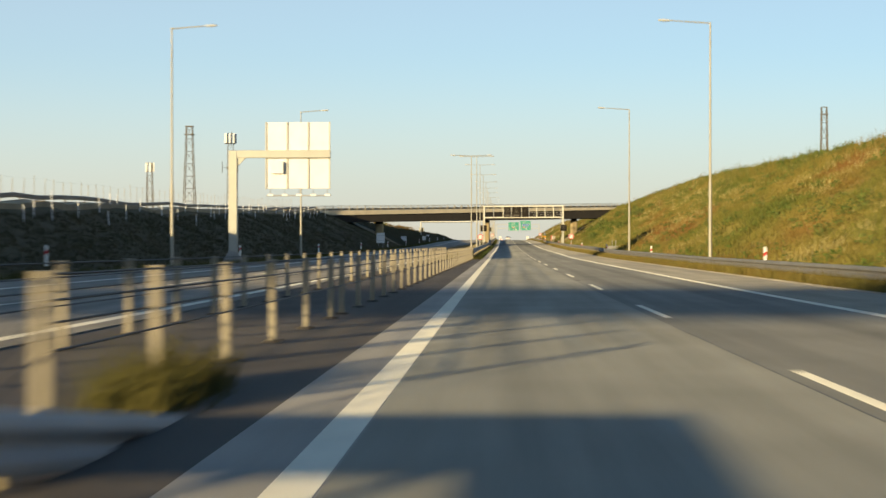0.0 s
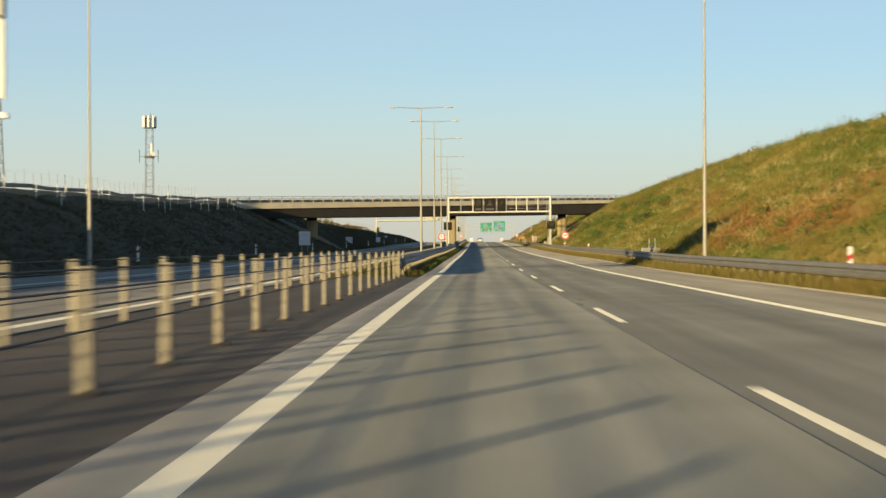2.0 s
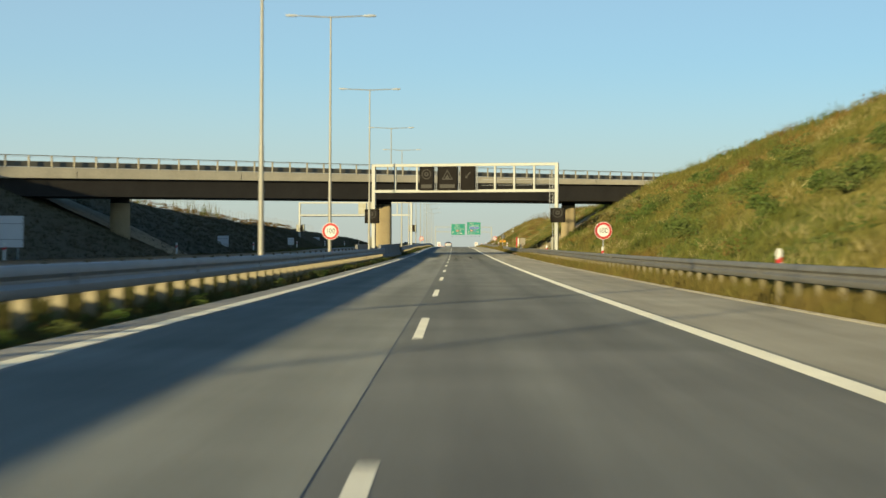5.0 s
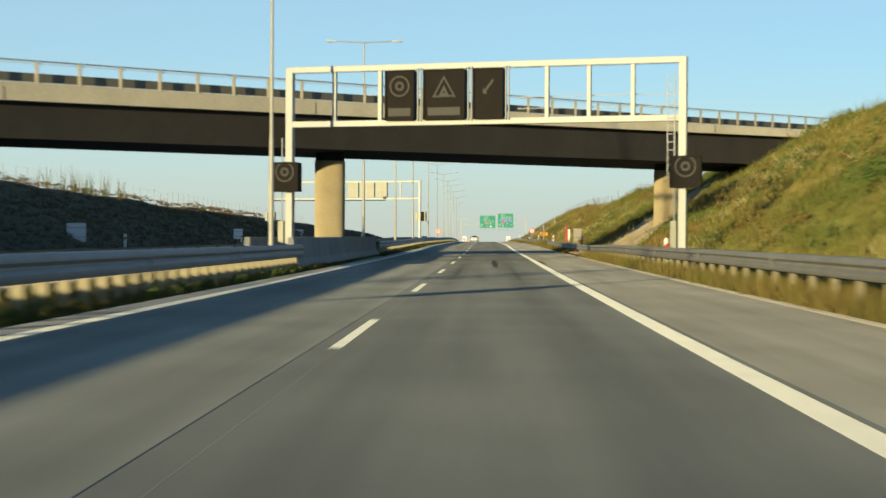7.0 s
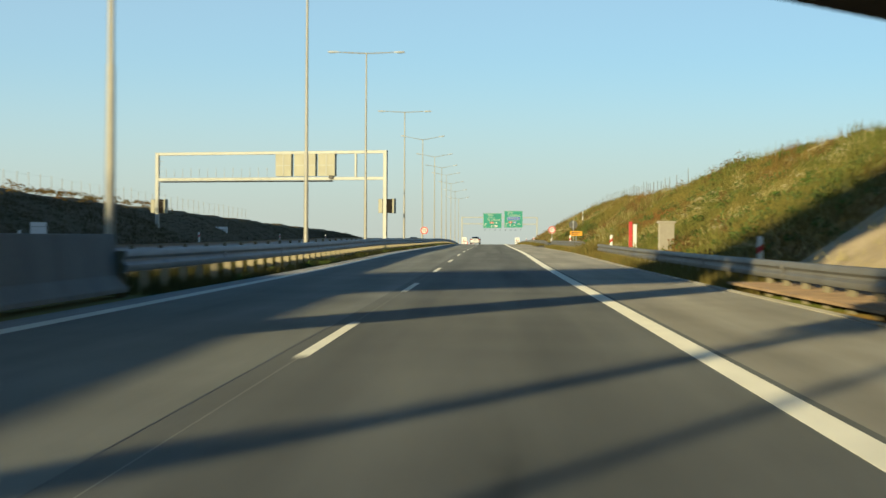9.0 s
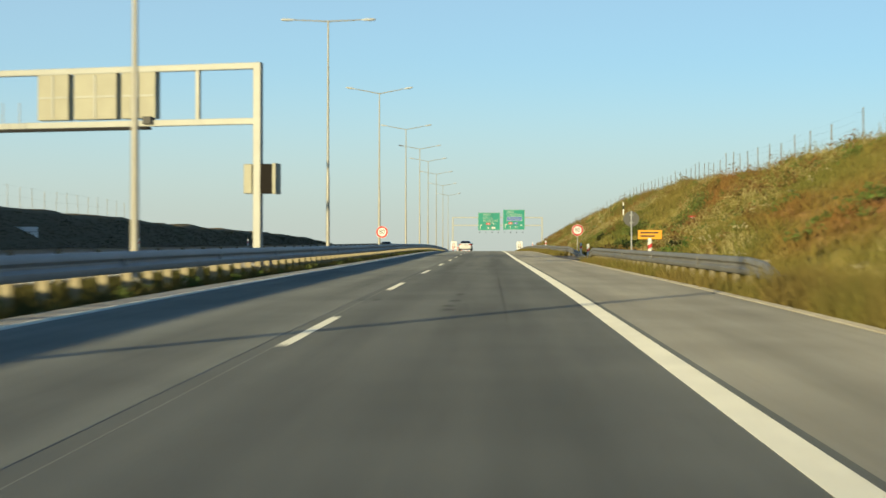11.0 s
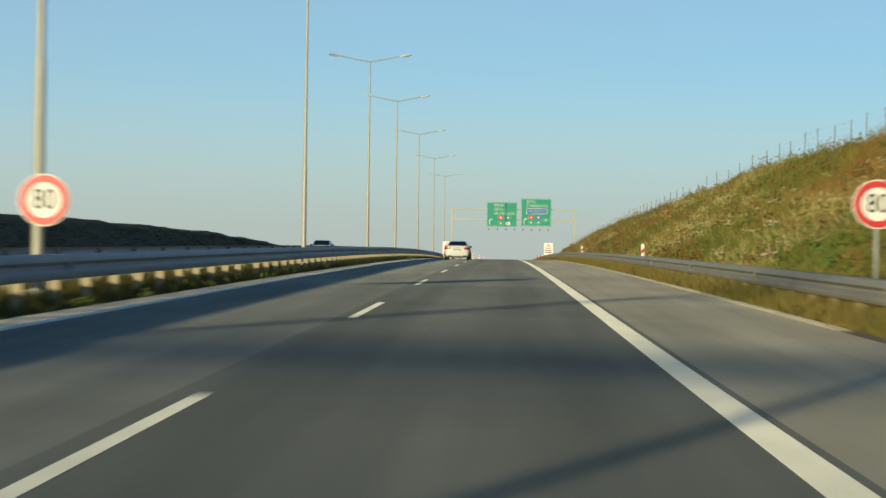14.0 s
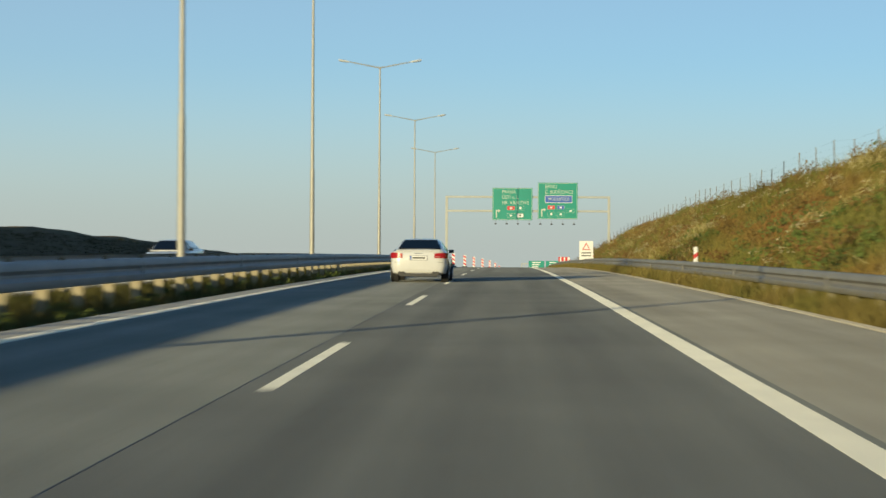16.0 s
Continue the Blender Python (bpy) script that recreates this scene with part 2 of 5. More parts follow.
def knots(k, y):
    s = (y + 40) / 40
    if s <= 1:
        return k[1] + (k[1] - k[0]) * (s - 1)
    if s >= len(k) - 2:
        return k[-2] + (k[-1] - k[-2]) * min(s - len(k) + 2, 6)
    i = int(s)
    u = s - i
    a, b, c, d = k[i - 1], k[i], k[i + 1], k[i + 2]
    return 0.5 * (2 * b + (c - a) * u + (2 * a - 5 * b + 4 * c - d) * u * u + (3 * b - a - 3 * c + d) * u ** 3)


def zr(y):
    return knots(KNOT_Z, y)


def cx(y):
    return knots(KNOT_X, y)


def lerp(table, y):
    return float(np.interp(y, [p[0] for p in table], [p[1] for p in table]))


class Mesh:
    """Collects the faces of one part."""

    def __init__(self):
        self.v, self.f = [], []

    def add(self, verts, faces):
        o = len(self.v)
        self.v += [tuple(p) for p in verts]
        self.f += [tuple(i + o for i in f) for f in faces]
        return self

    def box(self, x0, x1, y0, y1, z0, z1):
        return self.add([(x, y, z) for z in (z0, z1) for y in (y0, y1) for x in (x0, x1)],
                        [(0, 2, 3, 1), (4, 5, 7, 6), (0, 1, 5, 4), (2, 6, 7, 3), (0, 4, 6, 2), (1, 3, 7, 5)])

    def tube(self, p, q, r0, r1=None, n=8, caps=True):
        p, q = Vector(p), Vector(q)
        r1 = r0 if r1 is None else r1
        d = (q - p).normalized()
        a = d.orthogonal().normalized()
        b = d.cross(a)
        vs = [c + (a * math.cos(2 * math.pi * i / n) + b * math.sin(2 * math.pi * i / n)) * r for c, r in ((p, r0), (q, r1)) for i in range(n)]
        fs = [(i, (i + 1) % n, n + (i + 1) % n, n + i) for i in range(n)]
        if caps:
            fs += [tuple(range(n))[::-1], tuple(range(n, 2 * n))]
        return self.add(vs, fs)

    def loft(self, rings, closed=True, caps=True):
        n = len(rings[0])
        vs = [p for r in rings for p in r]
        fs = [(j * n + i, j * n + (i + 1) % n, (j + 1) * n + (i + 1) % n, (j + 1) * n + i)
              for j in range(len(rings) - 1) for i in range(n if closed else n - 1)]
        if caps and closed:
            fs += [tuple(range(n))[::-1], tuple(range((len(rings) - 1) * n, len(rings) * n))]
        return self.add(vs, fs)

    def data(self, name, mat, bevel=0.0, smooth=False):
        me = bpy.data.meshes.new(name)
        me.from_pydata(self.v, [], self.f)
        bm = bmesh.new()
        bm.from_mesh(me)
        bmesh.ops.recalc_face_normals(bm, faces=bm.faces)
        if bevel:
            bmesh.ops.bevel(bm, geom=bm.edges[:], offset=bevel, segments=2, affect="EDGES", profile=0.6)
        bm.to_mesh(me)
        bm.free()
        me.materials.append(mat)
        if smooth:
            me.shade_smooth()
            me.set_sharp_from_angle(angle=radians(40))
        return me


def thing(name, loc, label, category, group="", kind=""):
    e = new(name)
    e.location = loc
    e.empty_display_size = 0.2
    return tagged(e, label, category, group, kind)


def part(name, mesh, mat, parent, label="", bevel=0.0, smooth=False, loc=(0, 0, 0)):
    """Links a Mesh (or shared mesh data) as one object under a thing or a part."""
    me = mesh if isinstance(mesh, bpy.types.Mesh) else mesh.data(name, mat, bevel, smooth)
    o = new(name, me)
    o.parent, o.location = parent, loc
    return tagged(o, label) if label else o


def text_data(body, size, mat, align="CENTER"):
    cu = bpy.data.curves.new("lettering", "FONT")
    cu.body, cu.size, cu.align_x, cu.align_y, cu.extrude = body, size, align, "CENTER", 0.002
    ob = new("lettering", cu)
    bpy.context.view_layer.update()
    me = bpy.data.meshes.new_from_object(ob.evaluated_get(bpy.context.evaluated_depsgraph_get()))
    bpy.data.objects.remove(ob)
    me.materials.clear()
    me.materials.append(mat)
    return me


def letters(body, size, mat, parent, loc, align="CENTER", squeeze=1.0):
    """Lettering that faces -y."""
    o = part("lettering", text_data(body, size, mat, align), mat, parent)
    o.matrix_basis = Matrix.Translation(loc) @ pose(0, 0, 0, 90) @ Matrix.Diagonal((squeeze, 1, 1, 1))
    return o


def strip(name, mat, x0, x1, y0, y1, lift, step=4.0, label="", parent=None, thick=0.05):
    """A long band of paving that follows the road, between two offsets from its axis."""
    m = Mesh()
    n = max(1, round((y1 - y0) / step))
    rings = []
    for i in range(n + 1):
        y = y0 + (y1 - y0) * i / n
        a = x0(y) if callable(x0) else x0
        b = x1(y) if callable(x1) else x1
        z, c = zr(y) + lift, cx(y)
        rings.append([(a + c, y, z - thick), (a + c, y, z), (b + c, y, z), (b + c, y, z - thick)])
    m.loft(rings)
    o = new(name, m.data(name, mat))
    if parent:
        o.parent = parent
    else:
        tagged(o, label, "road", kind="structure")
    return o


# ---------------------------------------------------------------- ground, one sheet to the horizon
H_RIGHT = [(-120, 6.3), (60, 7.6), (115, 8.3), (154, 8.8), (195, 9.5), (233, 10.3), (263, 10.4), (280, 10.5), (307, 9.8), (339, 8.9), (371, 8.1), (400, 6.6), (413, 5.7), (453, 6.1), (472, 5.9), (490, 4.7),
           (513, 4.9), (540, 5.5), (560, 6.0), (590, 6.2), (625, 6.1), (650, 5.2), (676, 4.7), (708, 4.6), (736, 4.9), (800, 4.8), (850, 3.4), (1000, 1.6), (1200, 0.6)]
H_LEFT = [(-120, 2.4), (80, 3.2), (160, 4.4), (250, 5.6), (300, 6.6), (340, 7.0), (380, 5.2), (443, 4.0), (500, 3.6), (533, 3.3), (560, 2.85), (598, 2.65), (640, 2.55), (671, 2.56), (696, 2.3), (712, 1.95),
          (740, 1.35), (800, 0.8), (900, 0.6), (1200, 0.2)]
RUN_R = 1.667        # metres outward for each metre up the sunny slope
TOE_R, TOE_L = 12.7, -19.0


def hump(x, y, s, a):
    return a * noise.noise(Vector((x / s, y / s, 0.3)))


def ground_z(x, y):
    z = zr(y) - 0.12
    if x > TOE_R:
        h = lerp(H_RIGHT, y)
        back = 4.8 * min(1.0, max(0.0, (y - 492) / 12), max(0.0, (546 - y) / 14)) if 492 < y < 546 else 0.0
        d = max(0.0, x - TOE_R - back) * RUN_R * h / (RUN_R * h - back)      # the bank stands back behind the access opening
        up = min(d / RUN_R, h)
        if d > RUN_R * h:
            up = h + 0.25 * (1 - math.exp(-(d - RUN_R * h) / 8))
        up += (hump(x, y, 9, 0.35) + hump(x, y, 3, 0.14)) * min(1, d / 4)
        fall = max(0.0, d - 80) * 0.012
        return z + up - min(fall, 12)
    if x < TOE_L:
        h, d = lerp(H_LEFT, y), TOE_L - x
        up = min(d / 2.0, h)
        up += (hump(x, y, 8, 0.25) + hump(x, y, 3, 0.12)) * min(1, d / 4)
        fall = max(0.0, d - 80) * 0.012
        return z + up - min(fall, 12)
    return z


def ground_sheet():
    xs = [-900, -400, -200, -120, -80, -60, -48, -42] + [-40 + 1.0 * i for i in range(22)] + [-17.2, -16.4, -4.7, -3.7, -2.7, -1.7, -0.8, 3, 10.3, 10.7, 11.3, 12.0] + \
         [TOE_R + 0.01 + 1.0 * i for i in range(30)] + [43.5, 46, 50, 56, 64, 80, 110, 160, 260, 450, 900]
    ys = [-120 + 3.0 * i for i in range(320)] + [840 + 10 * i for i in range(1, 30)] + [1160, 1250, 1400, 1700, 2200, 3000, 4200]
    vs = []
    for y in ys:
        for x in xs:
            vs.append((x, y, ground_z(x, min(y, 1250)) - (0.0 if y < 1250 else (y - 1250) * 0.012)))
    n = len(xs)
    fs = [(j * n + i, j * n + i + 1, (j + 1) * n + i + 1, (j + 1) * n + i) for j in range(len(ys) - 1) for i in range(n - 1)]
    me = bpy.data.meshes.new("ground")
    me.from_pydata(vs, [], fs)
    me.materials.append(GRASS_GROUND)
    me.materials.append(BANK_GROUND_SHADE)
    # left bank faces take the ground colour that has its shade painted in
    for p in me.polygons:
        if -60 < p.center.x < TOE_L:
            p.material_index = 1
    me.shade_smooth()
    tagged(new("ground", me), "grassy motorway cutting and fields, dry in patches", "ground", kind="structure")


ground_sheet()

# ---------------------------------------------------------------- carriageways
LANE, EDGE = 3.76, 7.47
Y0, Y1 = -100.0, 1080.0
SEAM, SEAM_END = 345.0, 552.0        # a stretch of paving in a darker mix
strip("road", ASPHALT_FAST_PALE, 0.14, LANE - 0.237, Y0, 208, 0.0, label="pale worn asphalt fast lane of a motorway")
strip("road", ASPHALT_SLOW_PALE, LANE - 0.227, EDGE + 0.2, Y0, 208, 0.0, label="worn asphalt slow lane of a motorway")
strip("road", ASPHALT_FAST, 0.14, LANE - 0.237, 208, SEAM, 0.0, label="worn grey asphalt fast lane of a motorway")
strip("road", ASPHALT_SLOW, LANE - 0.227, EDGE + 0.2, 208, SEAM, 0.0, label="darker asphalt slow lane of a motorway")
strip("road", ASPHALT_FAST_DARK, 0.14, LANE - 0.237, SEAM, SEAM_END, 0.0, label="grey asphalt fast lane of a darker mix")
strip("road", ASPHALT_SLOW_DARK, LANE - 0.227, EDGE + 0.2, SEAM, SEAM_END, 0.0, label="dark asphalt slow lane of a newer mix")
strip("road", ASPHALT_FAST, 0.14, LANE - 0.237, SEAM_END, Y1, 0.0, label="worn grey asphalt fast lane past the new patch")
strip("road", ASPHALT_SLOW, LANE - 0.227, EDGE + 0.2, SEAM_END, Y1, 0.0, label="worn darker asphalt slow lane past the new patch")
strip("road", ASPHALT_SHOULDER, EDGE + 0.2, 10.35, Y0, Y1, 0.0, label="pale asphalt hard shoulder")
strip("road", CONCRETE_STRIP, -0.62, 0.14, Y0, Y1, 0.0, label="pale concrete strip beside the median")
for a, b in ((Y0, 505.4), (533, Y1)):
    strip("kerb", KERB, 10.35, 10.52, a, b, 0.02, label="narrow pale concrete edge strip of the shoulder")
strip("joint", SEAL, LANE - 0.2375, LANE - 0.2265, Y0, 470, 0.001, label="black sealed joint between the lanes", thick=0.02)
strip("joint", SEAL, LANE - 0.2375, LANE - 0.2265, 565, Y1, 0.001, label="black sealed joint between the lanes", thick=0.02)
strip("joint", ASPHALT_SLOW_DARK, LANE - 0.2375, LANE - 0.2265, 470, 565, 0.0, label="tight joint between the lanes", thick=0.02)
strip("road", ASPHALT_FAR, -16.3, -4.75, Y0, Y1, 0.0, label="opposite carriageway in pale worn asphalt")
strip("road", ASPHALT_MEDIAN, -4.75, -0.62, -100, 143, -0.02, label="dark asphalt paving of the median")
strip("slip_road", ASPHALT_MEDIAN, 10.352, lambda y: 10.6 + min(4.1, max(0.05, (y - 505.4) * 0.55)) if y < 517 else 14.7 - (y - 517) * 0.16, 505.4, 533, -0.002, 1.0, "dark asphalt access opening beside the hard shoulder")
strip("kerb", CONCRETE, lambda y: 14.7 - (y - 517) * 0.16, lambda y: 14.82 - (y - 517) * 0.16, 512, 533, 0.0, 2.0, "thin pale kerb of the access opening", thick=0.2)
strip("bare_earth", SOIL, 10.55, 12.5, 357, 375.5, 0.16, 1.5, "bare reddish earth under the shoulder guardrail")
strip("joint", ASPHALT_FAST, lambda y: 3.785 - (y - 310) * 0.0008, lambda y: 3.797 - (y - 310) * 0.0008, 250, 470, 0.0006, label="faint pale scratch of an old lane line", thick=0.005)
# painted lines
strip("lane_marking", PAINT, -0.125, 0.125, Y0, Y1, 0.0015, label="solid white edge line", thick=0.006)
strip("lane_marking", PAINT, EDGE - 0.125, EDGE + 0.125, Y0, Y1, 0.0015, label="solid white edge line", thick=0.006)
strip("lane_marking", PAINT, -5.42, -5.18, Y0, Y1, 0.0015, label="solid white edge line of the opposite carriageway", thick=0.006)
strip("lane_marking", PAINT, -12.95, -12.7, Y0, Y1, 0.0015, label="solid white edge line of the opposite carriageway", thick=0.006)
for k in range(-4, 58):
    y = 12.36 + 18 * k
    strip("lane_dash", PAINT, LANE - 0.06, LANE + 0.065, y, y + 6, 0.0015, 2.0, "white dash of the broken lane line", thick=0.006)
    strip("lane_dash", PAINT, -9.12, -9.0, y + 5, y + 11, 0.0015, 3.0, "white dash of the opposite lane line", thick=0.006)


# ---------------------------------------------------------------- guardrails
# height of the shoulder rail above the road along the way
RAIL_TOP = [(-60, 0.62), (87, 0.62), (120, 0.70), (185, 0.80), (309, 0.85), (345, 0.80), (365, 0.66), (430, 0.64), (440, 0.70), (500, 0.70), (521, 0.67), (800, 0.67)]


def beam_profile(face, depth):
    """Cross-section of a beam pressed into two waves, from its upper edge down."""
    d = [0.0, 0.05, 0.082, 0.082, 0.012, 0.012, 0.082, 0.082, 0.05, 0.0]
    z = [0.0, -0.03, -0.17, -0.31, -0.45, -0.55, -0.69, -0.83, -0.97, -1.0]
    out = [(face * a, b * depth) for a, b in zip(d, z)]
    return out + [(p - face * 0.012, q) for p, q in reversed(out)]


def guardrail(label, x, y0, y1, face, top=((0, 0.83),), depth=0.34, pitch=2.0, drop0=0.0, drop1=0.0, flare=0.0, flare0=0.0, ease=8.0, first=0.5, dense=0.0, wide=0.06, zinc=GALV):
    """A steel W-beam on posts; face +1 turns to +x. The ends bend down where asked."""
    root = thing("guardrail", (x + cx(y0), y0, zr(y0)), label, "guardrail", "motorway guardrails")
    base = Vector(root.location)
    prof = beam_profile(face, depth)

    def crown(y):
        d = 0.0
        if drop0:
            d = max(d, drop0 * max(0.0, 1 - (y - y0) / ease))
        if drop1:
            d = max(d, drop1 * max(0.0, 1 - (y1 - y) / ease))
        return zr(y) + lerp(top, y) - d - base.z

    def side(y):
        return x + cx(y) + flare * max(0.0, 1 - (y1 - y) / 12) + flare0 * max(0.0, 1 - (y - y0) / 12) - base.x

    n = max(2, round((y1 - y0) / 2))
    rings = []
    for i in range(n + 1):
        y = y0 + (y1 - y0) * i / n
        rings.append([(side(y) + p, y - base.y, crown(y) + q) for p, q in prof])
    beam = part("beam", Mesh().loft(rings), zinc, root, smooth=True)
    clamp = Mesh().box(-0.012, 0.008, -0.09, 0.09, -depth * 0.83, -depth * 0.17).data("splice", zinc)
    p, w = Mesh(), wide
    p.add([(a, b, z) for z in (-1.4, -0.04) for a, b in ((-w, -0.05), (w, -0.05), (w, -0.035), (0.015 - w, -0.035), (0.015 - w, 0.035), (w, 0.035), (w, 0.05), (-w, 0.05))],
          [tuple(range(8))[::-1], tuple(range(8, 16))] + [(i, (i + 1) % 8, 8 + (i + 1) % 8, 8 + i) for i in range(8)])
    post = p.data("post", GALV_POST)
    y = y0 + first
    while y < y1 - 0.4:
        o = part("post", post, None, root, loc=(side(y) - face * (0.04 + w), y - base.y, crown(y)))
        o.rotation_euler.z = 0 if face > 0 else math.pi
        y += 1.37 if dense and y > dense else pitch       # closer posts before the concrete barrier
    for i in range(1, int((y1 - y0) / 12)):
        y = y0 + i * 12
        part("splice", clamp, None, beam, loc=(side(y) + face * 0.082, y - base.y, crown(y)))
    return root


MEDIAN, SHOULDER = "galvanised steel guardrail along the grassy median", "dull grey-brown steel guardrail beside the hard shoulder"
FAR_RAIL = "galvanised steel guardrail facing the opposite carriageway"
MEDIAN_TOP = [(143, 0.84), (292, 0.87), (371, 0.81), (480, 0.8), (505, 0.785), (530, 0.79), (601, 0.81), (735, 0.81)]
guardrail("galvanised steel guardrail on the median, ending low", -1.55, -80, 14.3, 1, drop1=0.85, flare=0.3)
guardrail(MEDIAN, -1.55, 143, 327, 1, MEDIAN_TOP, 0.46, 2.2, drop0=0.1, first=1.4, dense=286.5, wide=0.1)
guardrail(MEDIAN, -1.55, 371, 560, 1, MEDIAN_TOP, 0.44, 2.2, wide=0.09)
guardrail(MEDIAN, -1.55, 560, 735, 1, MEDIAN_TOP, 0.44, 2.2, drop1=0.5, first=2.1, wide=0.09)
guardrail(FAR_RAIL, -4.35, 152, 334, -1, pitch=4.0)
guardrail(FAR_RAIL, -4.35, 368, 735, -1, pitch=4.0)
guardrail(SHOULDER, 11.2, -60, 240, -1, RAIL_TOP, 0.37, zinc=GALV_DULL)
guardrail(SHOULDER, 11.2, 240, 428.6, -1, RAIL_TOP, 0.37, zinc=GALV_DULL)
guardrail(SHOULDER, 11.2, 440, 499.5, -1, RAIL_TOP, 0.37, zinc=GALV_DULL, drop0=0.3, drop1=0.66, ease=2.5)
guardrail(SHOULDER, 11.2, 521.5, 800, -1, RAIL_TOP, 0.37, zinc=GALV_DULL, drop0=0.62, flare0=1.2)

# ---------------------------------------------------------------- wire rope barrier on the paved median
def wire_barrier(x0, rows, group, drift=0.0):
    """rows: where the posts stand along the road; drift: how far the line closes on it in each metre."""
    x, y0 = x0, rows[0]
    root = thing("wire_rope_barrier", (x + cx(y0), y0, zr(y0)), "wire rope safety barrier with flat steel posts on dark asphalt", "barrier", group)
    b = Vector(root.location)
    post = Mesh().box(-0.045, 0.045, -0.055, 0.055, 0.02, 1.03).data("post", WIRE_POST, 0.012)
    sock = Mesh().tube((0, 0, -0.02), (0, 0, 0.035), 0.14, 0.12, 12).data("socket", SOCKET)
    for y in rows:
        x = x0 + drift * (y - y0)
        at = (x + cx(y) - b.x, y - b.y, zr(y) - 0.02 - b.z)
        o = part("post", post, None, root, loc=at)
        o.rotation_euler = (radians(random.uniform(-1, 1)), radians(random.uniform(-1.2, 1.2)), 0)
        part("socket", sock, None, root, loc=at)
    for h, side in ((0.98, 0.0), (0.82, 0.055), (0.66, -0.055), (0.50, 0.055)):
        m = Mesh()
        rings = []
        for y in [y0 - 3.4] + rows + [rows[-1] + 3.4]:
            x = x0 + drift * (y - y0)
            z = zr(y) + (h if y0 <= y <= rows[-1] else -0.05)
            rings.append([(x + cx(y) + side + 0.009 * math.cos(a) - b.x, y - b.y, z + 0.009 * math.sin(a) - b.z) for a in (0, 1.57, 3.14, 4.71)])
        part("wire_rope", m.loft(rings), WIRE, root)


wire_barrier(-1.86, [13.0 + 3.46 * i for i in range(6)] + [32.1 + 3.405 * i for i in range(34)], "wire rope barriers", 0.0035)
wire_barrier(-4.0, [14.9 + 3.39 * i for i in range(42)], "wire rope barriers")


# ---------------------------------------------------------------- street lamps
def lamp(x, y, height, arms, tilt, label, group):
    """arms: list of (direction, reach)."""
    root = thing("street_lamp", (x, y, zr(y) - 0.1), label, "street lamp", group)
    part("base_plate", Mesh().box(-0.2, 0.2, -0.2, 0.2, 0.0, 0.18), CONCRETE_GREY, root, bevel=0.02)
    part("mast", Mesh().tube((0, 0, 0.1), (0, 0, height * 0.35), 0.11, 0.09, 12, False).tube((0, 0, height * 0.35), (0, 0, height), 0.075, 0.045, 12), MAST_MAT, root, smooth=True)
    for s, reach in arms:
        tip = Vector((s * reach, 0, height + tilt * reach))
        arm = part("arm", Mesh().tube((0, 0, height - 0.05), tip, 0.04, 0.03, 8), MAST_MAT, root, smooth=True)
        d = Vector((s, 0, tilt)).normalized()
        up = Vector((-d.z * s, 0, abs(d.x)))
        rings = []
        for u, w, h in ((-0.1, 0.05, 0.03), (0.05, 0.10, 0.06), (0.3, 0.15, 0.08), (0.55, 0.13, 0.07), (0.66, 0.05, 0.03)):
            c = tip + d * u
            rings.append([c + Vector((0, w * math.cos(a), 0)) + up * h * math.sin(a) for a in [k * math.pi / 4 for k in range(8)]])
        part("lamp_head", Mesh().loft(rings), HEAD, arm, smooth=True)
    return root


for y in (38, 99, 161):
    lamp(12.75, y, 14.0, [(-1, 2.3)], 0.05, "tall single-arm motorway lamp at the foot of the slope", "outer motorway lamps")
    lamp(-18.25, y + 0.5, 13.9, [(1, 2.0)], 0.05, "tall single-arm motorway lamp before the dark bank", "outer motorway lamps")
for y, h in ((209, 12.0), (250.5, 13.9), (284.2, 14.1), (328.3, 14.0), (375.8, 14.0), (414.7, 13.6), (450.3, 13.2), (499.5, 13.0)):
    lamp(-3.0, y, h, [(1, 1.9), (-1, 1.9)], 0.02, "tall double-arm motorway lamp on the median", "median motorway lamps")
for y in (541.5, 583.5, 618, 646, 682, 721, 760):
    lamp(-3.0, y, 12.8, [(1, 2.0), (-1, 2.0)], 0.17, "tall lamp with two raised arms on the median", "median motorway lamps")

